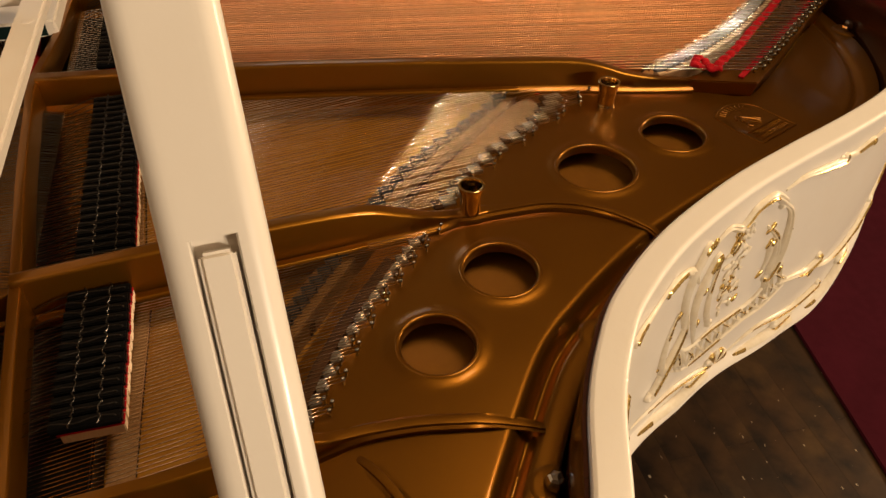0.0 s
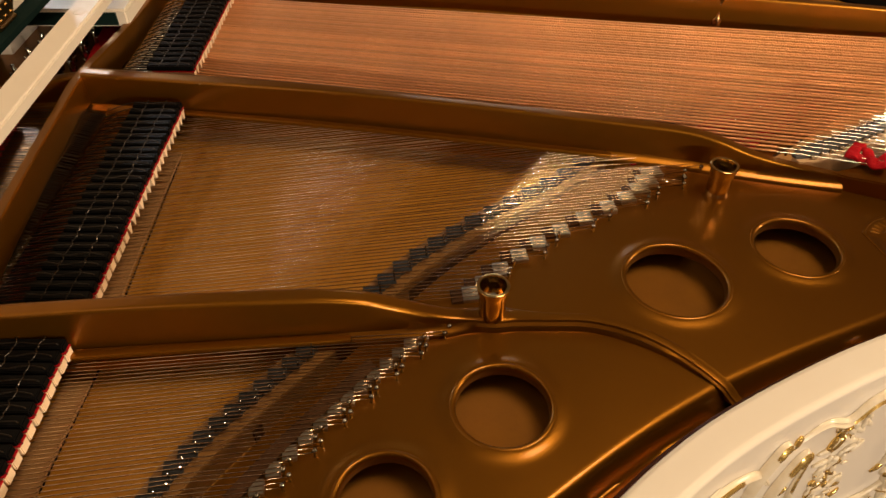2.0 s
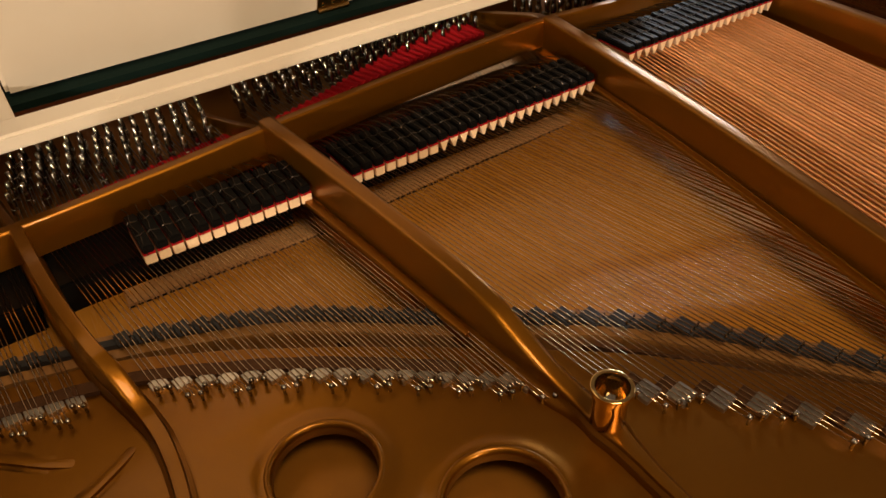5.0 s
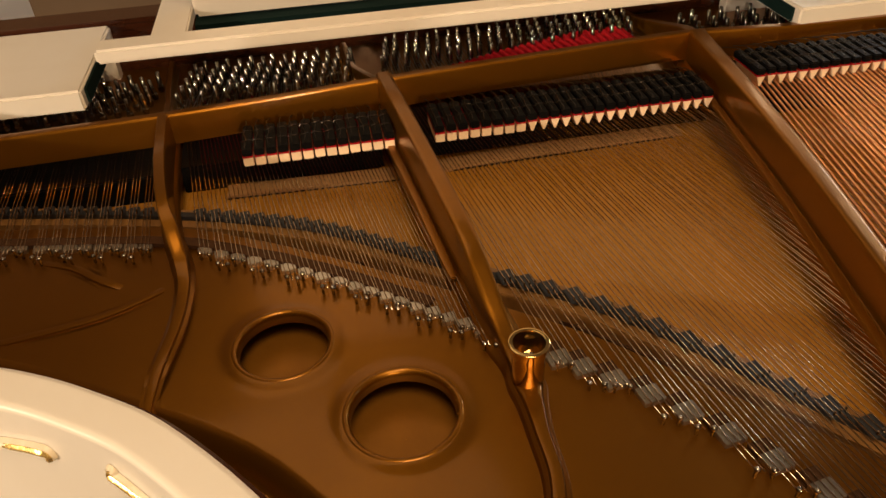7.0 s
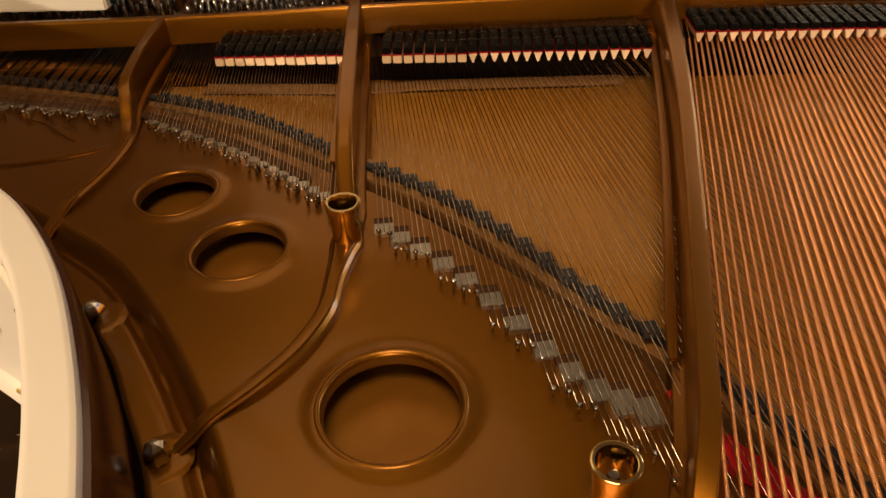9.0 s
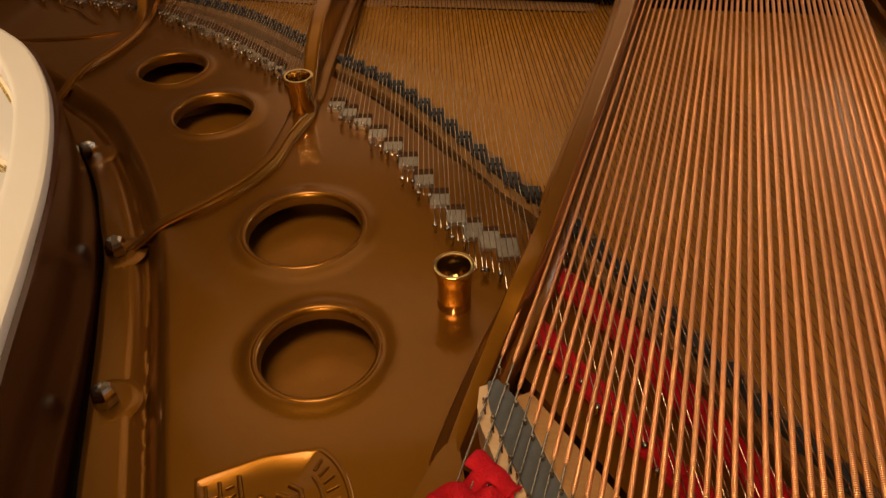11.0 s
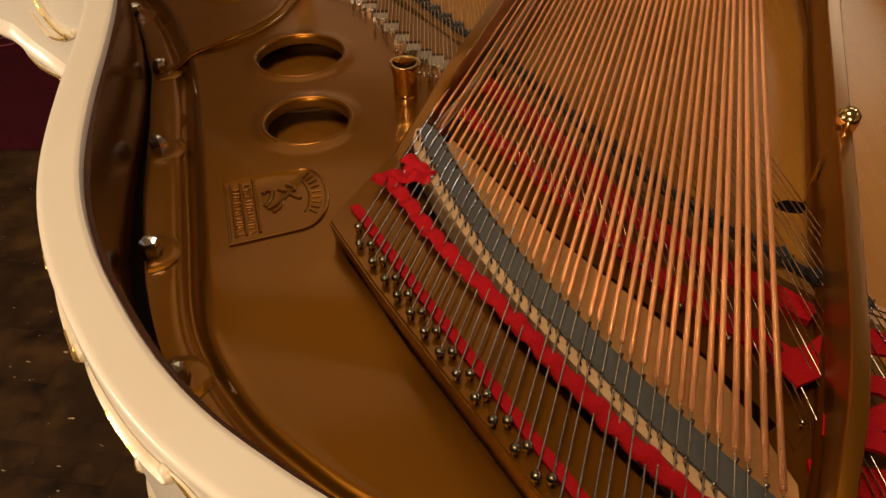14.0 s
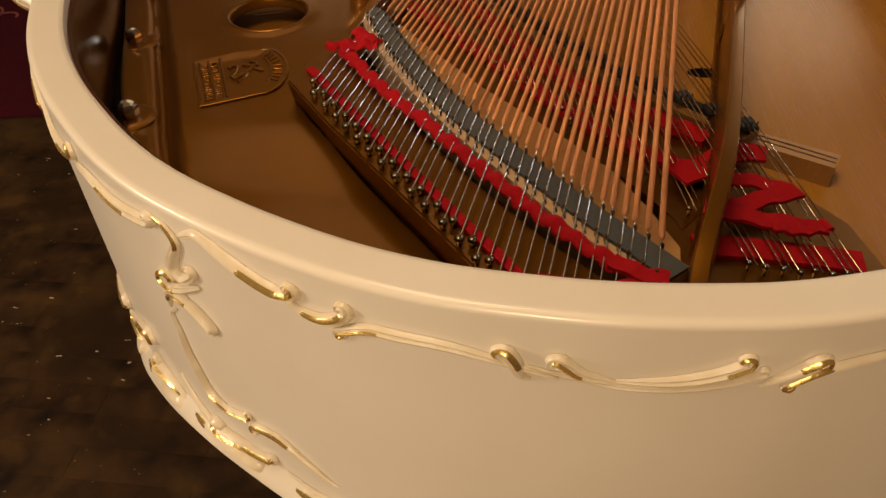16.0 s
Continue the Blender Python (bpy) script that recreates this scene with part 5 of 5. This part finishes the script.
TREBLE = [([(0.600, -0.080), (0.606, -0.115), (0.614, -0.140), (0.628, -0.160), (0.650, -0.172), (0.680, -0.168)], 0.0042, (0.2, 0.8)), ([(0.583, -0.150), (0.600, -0.178), (0.625, -0.184), (0.655, -0.176)], 0.0036, (0.3, 0.9)),
          ([(0.520, -0.225), (0.540, -0.240), (0.565, -0.248), (0.600, -0.252)], 0.0050, (0.1, 0.9)), ([(0.600, -0.258), (0.640, -0.262), (0.690, -0.258)], 0.0045, (0.1, 0.9)),
          ([(0.15, -0.035), (0.25, -0.045), (0.34, -0.034)], 0.0034, (0.5, 0.9)),
          ([(0.33, -0.044), (0.43, -0.034), (0.52, -0.040)], 0.0034, (0.5, 0.9)), ([(0.51, -0.030), (0.60, -0.042), (0.70, -0.034)], 0.0034, (0.5, 0.9))]
for pts, thick, gilt in TREBLE:
    scroll(pts, thick, gilt)


# ---------------------------------------------------------------- cast emblem on the plate
def emblem():
    """A raised plaque with a rounded end: two framed columns of small letters, a figure and an arc of letters."""
    o, ua, va = np.array([-0.103, 0.423]), np.array([0.038, -0.083]) / 0.0913, np.array([-0.055, -0.028]) / 0.0617
    lift = 0.0022

    def raised(pts, r=0.0012, up=lift):
        q = [o + ua * a + va * b for a, b in pts]
        part("emblem_line", tube([(x, y, field_z(x, y) + up) for x, y in q], r, 6), BRONZE, plate, smooth=70)

    arc = [(0.046 - 0.046 * math.cos(a), 0.062 + 0.030 * math.sin(a)) for a in np.linspace(0, math.pi * 0.8, 18)]
    bm = bmesh.new()
    rim_pts = [(0.0, 0.0)] + arc + [(0.090, 0.045), (0.088, 0.0)]
    dense = []
    for p, q in zip(rim_pts, rim_pts[1:] + rim_pts[:1]):
        k = max(1, int(math.dist(p, q) / 0.004))
        dense += [(p[0] + (q[0] - p[0]) * i / k, p[1] + (q[1] - p[1]) * i / k) for i in range(k)]
    mid = (0.044, 0.040)
    loops = []
    for grow, up in ((1.0, -0.002), (1.0, lift * 0.75), (0.985, lift), (0.95, lift), (0.935, lift * 0.55), (0.6, lift * 0.5), (0.25, lift * 0.5)):
        ring = []
        for a, b in dense:
            x, y = o + ua * (mid[0] + (a - mid[0]) * grow) + va * (mid[1] + (b - mid[1]) * grow)
            fade = min(1.0, max(0.0, (0.100 - a) / 0.030))
            ring.append((x, y, field_z(x, y) + (up if up < 0 else up * fade)))
        loops.append(ring)
    part("emblem_plaque", loft(loops), BRONZE, plate, "raised cast plaque", 35)
    for b, r in ((0.0065, 0.0011), (0.0150, 0.0012), (0.0270, 0.0016)):
        raised([(0.008, b), (0.035, b), (0.055, b), (0.080, b)], r, lift * 0.6)
    words = random.Random(5)
    for row in (0.0108, 0.0208):
        at = 0.010
        while at < 0.076:
            w = words.uniform(0.0022, 0.0034)
            raised([(at, row - w), (at + words.uniform(-0.001, 0.001), row), (at + words.uniform(-0.0012, 0.0012), row + w)], 0.0010, lift * 0.6)
            at += words.choice((0.0032, 0.0042, 0.0060))
    for i in range(9):
        c = math.pi * (0.22 + 0.068 * i)
        raised([(0.046 - 0.030 * math.cos(c), 0.062 + 0.015 * math.sin(c)), (0.046 - 0.038 * math.cos(c), 0.062 + 0.023 * math.sin(c))], 0.0012, lift * 0.6)
    raised([(0.046 - 0.028 * math.cos(c), 0.060 + 0.014 * math.sin(c)) for c in np.linspace(0.5, 2.3, 9)], 0.0010, lift * 0.55)
    for pts, r in (([(0.040, 0.034), (0.048, 0.040), (0.058, 0.043), (0.062, 0.038), (0.058, 0.034)], 0.0022), ([(0.036, 0.036), (0.040, 0.044), (0.046, 0.052), (0.054, 0.060)], 0.0026),
                   ([(0.060, 0.048), (0.054, 0.056), (0.046, 0.060), (0.040, 0.066)], 0.0022), ([(0.064, 0.056), (0.058, 0.062), (0.052, 0.062)], 0.0020), ([(0.030, 0.040), (0.034, 0.046), (0.042, 0.050)], 0.0024)):
        raised(pts, r, lift * 0.4)


def field_z(x, y):
    return float(field_height(np.array([[x]]), np.array([[y]]))[0, 0]) + 0.0001


emblem()


# thumb screw and painted-dark hole beside the long bar, laminated block at the board's edge
nut = part("plate_nut", lathe([(0.012, BOARD), (0.012, 0.880), (0.009, 0.884), (0.0075, 0.900), (0.0095, 0.914), (0.0120, 0.922), (0.0115, 0.930), (0.006, 0.935)], 20), BRASS, plate, "brass nut on a bronze stud", 50)
nut.location, nut.scale = (-0.606, 0.272, -0.20 * 0.04 + 0.006), (0.8, 0.8, 1.0)
part("rim_block", slab([(-0.600, 0.425), (-0.668, 0.4605), (-0.678, 0.4405), (-0.612, 0.408)], BOARD, BOARD + 0.020, 0.001), BLOCKWOOD, piano, "laminated maple block beside the bridge")
for q in (0.006, 0.012):
    part("lamination", slab([(-0.602 - q * 0.5, 0.4245 - q), (-0.667 - q * 0.5, 0.4595 - q), (-0.6675 - q * 0.5, 0.4580 - q), (-0.6025 - q * 0.5, 0.4230 - q)], BOARD + 0.020, BOARD + 0.0204), LINING, piano)
# black disc on the board paints the dark inside of a bored hole
hole = part("hole_shade_disc", lathe([(0.0105, 0.0), (0.0098, 0.0012), (0.0085, 0.0005), (0.0082, 0.0003), (0.001, 0.0003)], 24), BLACK, board, "black disc painting the shade of a bored hole in the soundboard", 50)
hole.location, hole.scale = (-0.590, 0.268, BOARD), (1.5, 0.9, 1)


# ---------------------------------------------------------------- carpets and floor
def carpet(x0, x1, y0, y1, turn=0.0):
    c = thing("carpet", "maroon carpet on the dark wooden floor", "carpet", at=((x0 + x1) / 2, (y0 + y1) / 2, 0.0))
    c.rotation_euler = (0, 0, turn)
    a, b = (x1 - x0) / 2, (y1 - y0) / 2
    part("carpet_top", box(-a, a, -b, b, 0.0005, 0.009, 0.003), CARPET, c)
    return c


carpet(-1.6, 1.2, 0.90, 2.4, radians(-8.5))
far_carpet = carpet(0.95, 2.9, -2.3, -0.72, radians(8))

for pts in ([(1.76, -1.50), (1.72, -1.545), (1.68, -1.575), (1.640, -1.560), (1.617, -1.516), (1.630, -1.470)], [(1.75, -1.45), (1.70, -1.43), (1.655, -1.437), (1.628, -1.465), (1.650, -1.500), (1.690, -1.490)],
            [(1.80, -1.47), (1.76, -1.485), (1.72, -1.480), (1.70, -1.500), (1.720, -1.520)], [(1.617, -1.516), (1.58, -1.53), (1.55, -1.515), (1.54, -1.49)]):
    mark = part("carpet_motif", ribbon(spline(pts, 40), 0.010, 0.0088, 0.0012), CARPETMARK, None, "")
    mark.parent = far_carpet
    mark.matrix_parent_inverse = (Matrix.Translation(far_carpet.location) @ Matrix.Rotation(far_carpet.rotation_euler.z, 4, "Z")).inverted()

floor = tagged(part("floor", box(X0, X1, Y0, Y1, -0.15, -0.012), BLACK), "dark worn parquet floor with scuffs and stains", "floor", kind="structure")
rng = random.Random(11)
me = bpy.data.meshes.new("plank")
box(-0.2499, 0.2499, -0.03495, 0.03495, -0.012, 0.0, 0.0003).to_mesh(me)
me.materials.append(FLOORWOOD)
verts, faces = [], []
for row in range(int((Y1 - Y0) / 0.07) + 1):
    y = Y0 + 0.035 + 0.07 * row
    for col in range(-1, int((X1 - X0) / 0.5) + 1):
        x = X0 + 0.25 + 0.5 * col + (0.25 if row % 2 else 0)
        if -1.35 < x < 1.95 and -1.15 < y < 1.55:
            place("plank", me, floor, x, y, rng.uniform(-0.0003, 0.0), 0)
            continue
        xa, xb, ya, yb = max(x - 0.2499, X0), min(x + 0.2499, X1), y - 0.03495, min(y + 0.03495, Y1)
        if xb - xa < 0.02 or yb - ya < 0.005:
            continue
        k = len(verts)
        verts += [(xa, ya, 0), (xb, ya, 0), (xb, yb, 0), (xa, yb, 0)]
        verts += [(p, q, -0.012) for p, q, _ in verts[k:k + 4]]
        faces += [(k, k + 1, k + 2, k + 3)] + [(k + i, k + 4 + i, k + 4 + (i + 1) % 4, k + (i + 1) % 4) for i in range(4)]
me = bpy.data.meshes.new("outer_planks")
me.from_pydata(verts, [], faces)
tagged(part_of("outer_planks", me, FLOORWOOD, floor), kind="stuff")
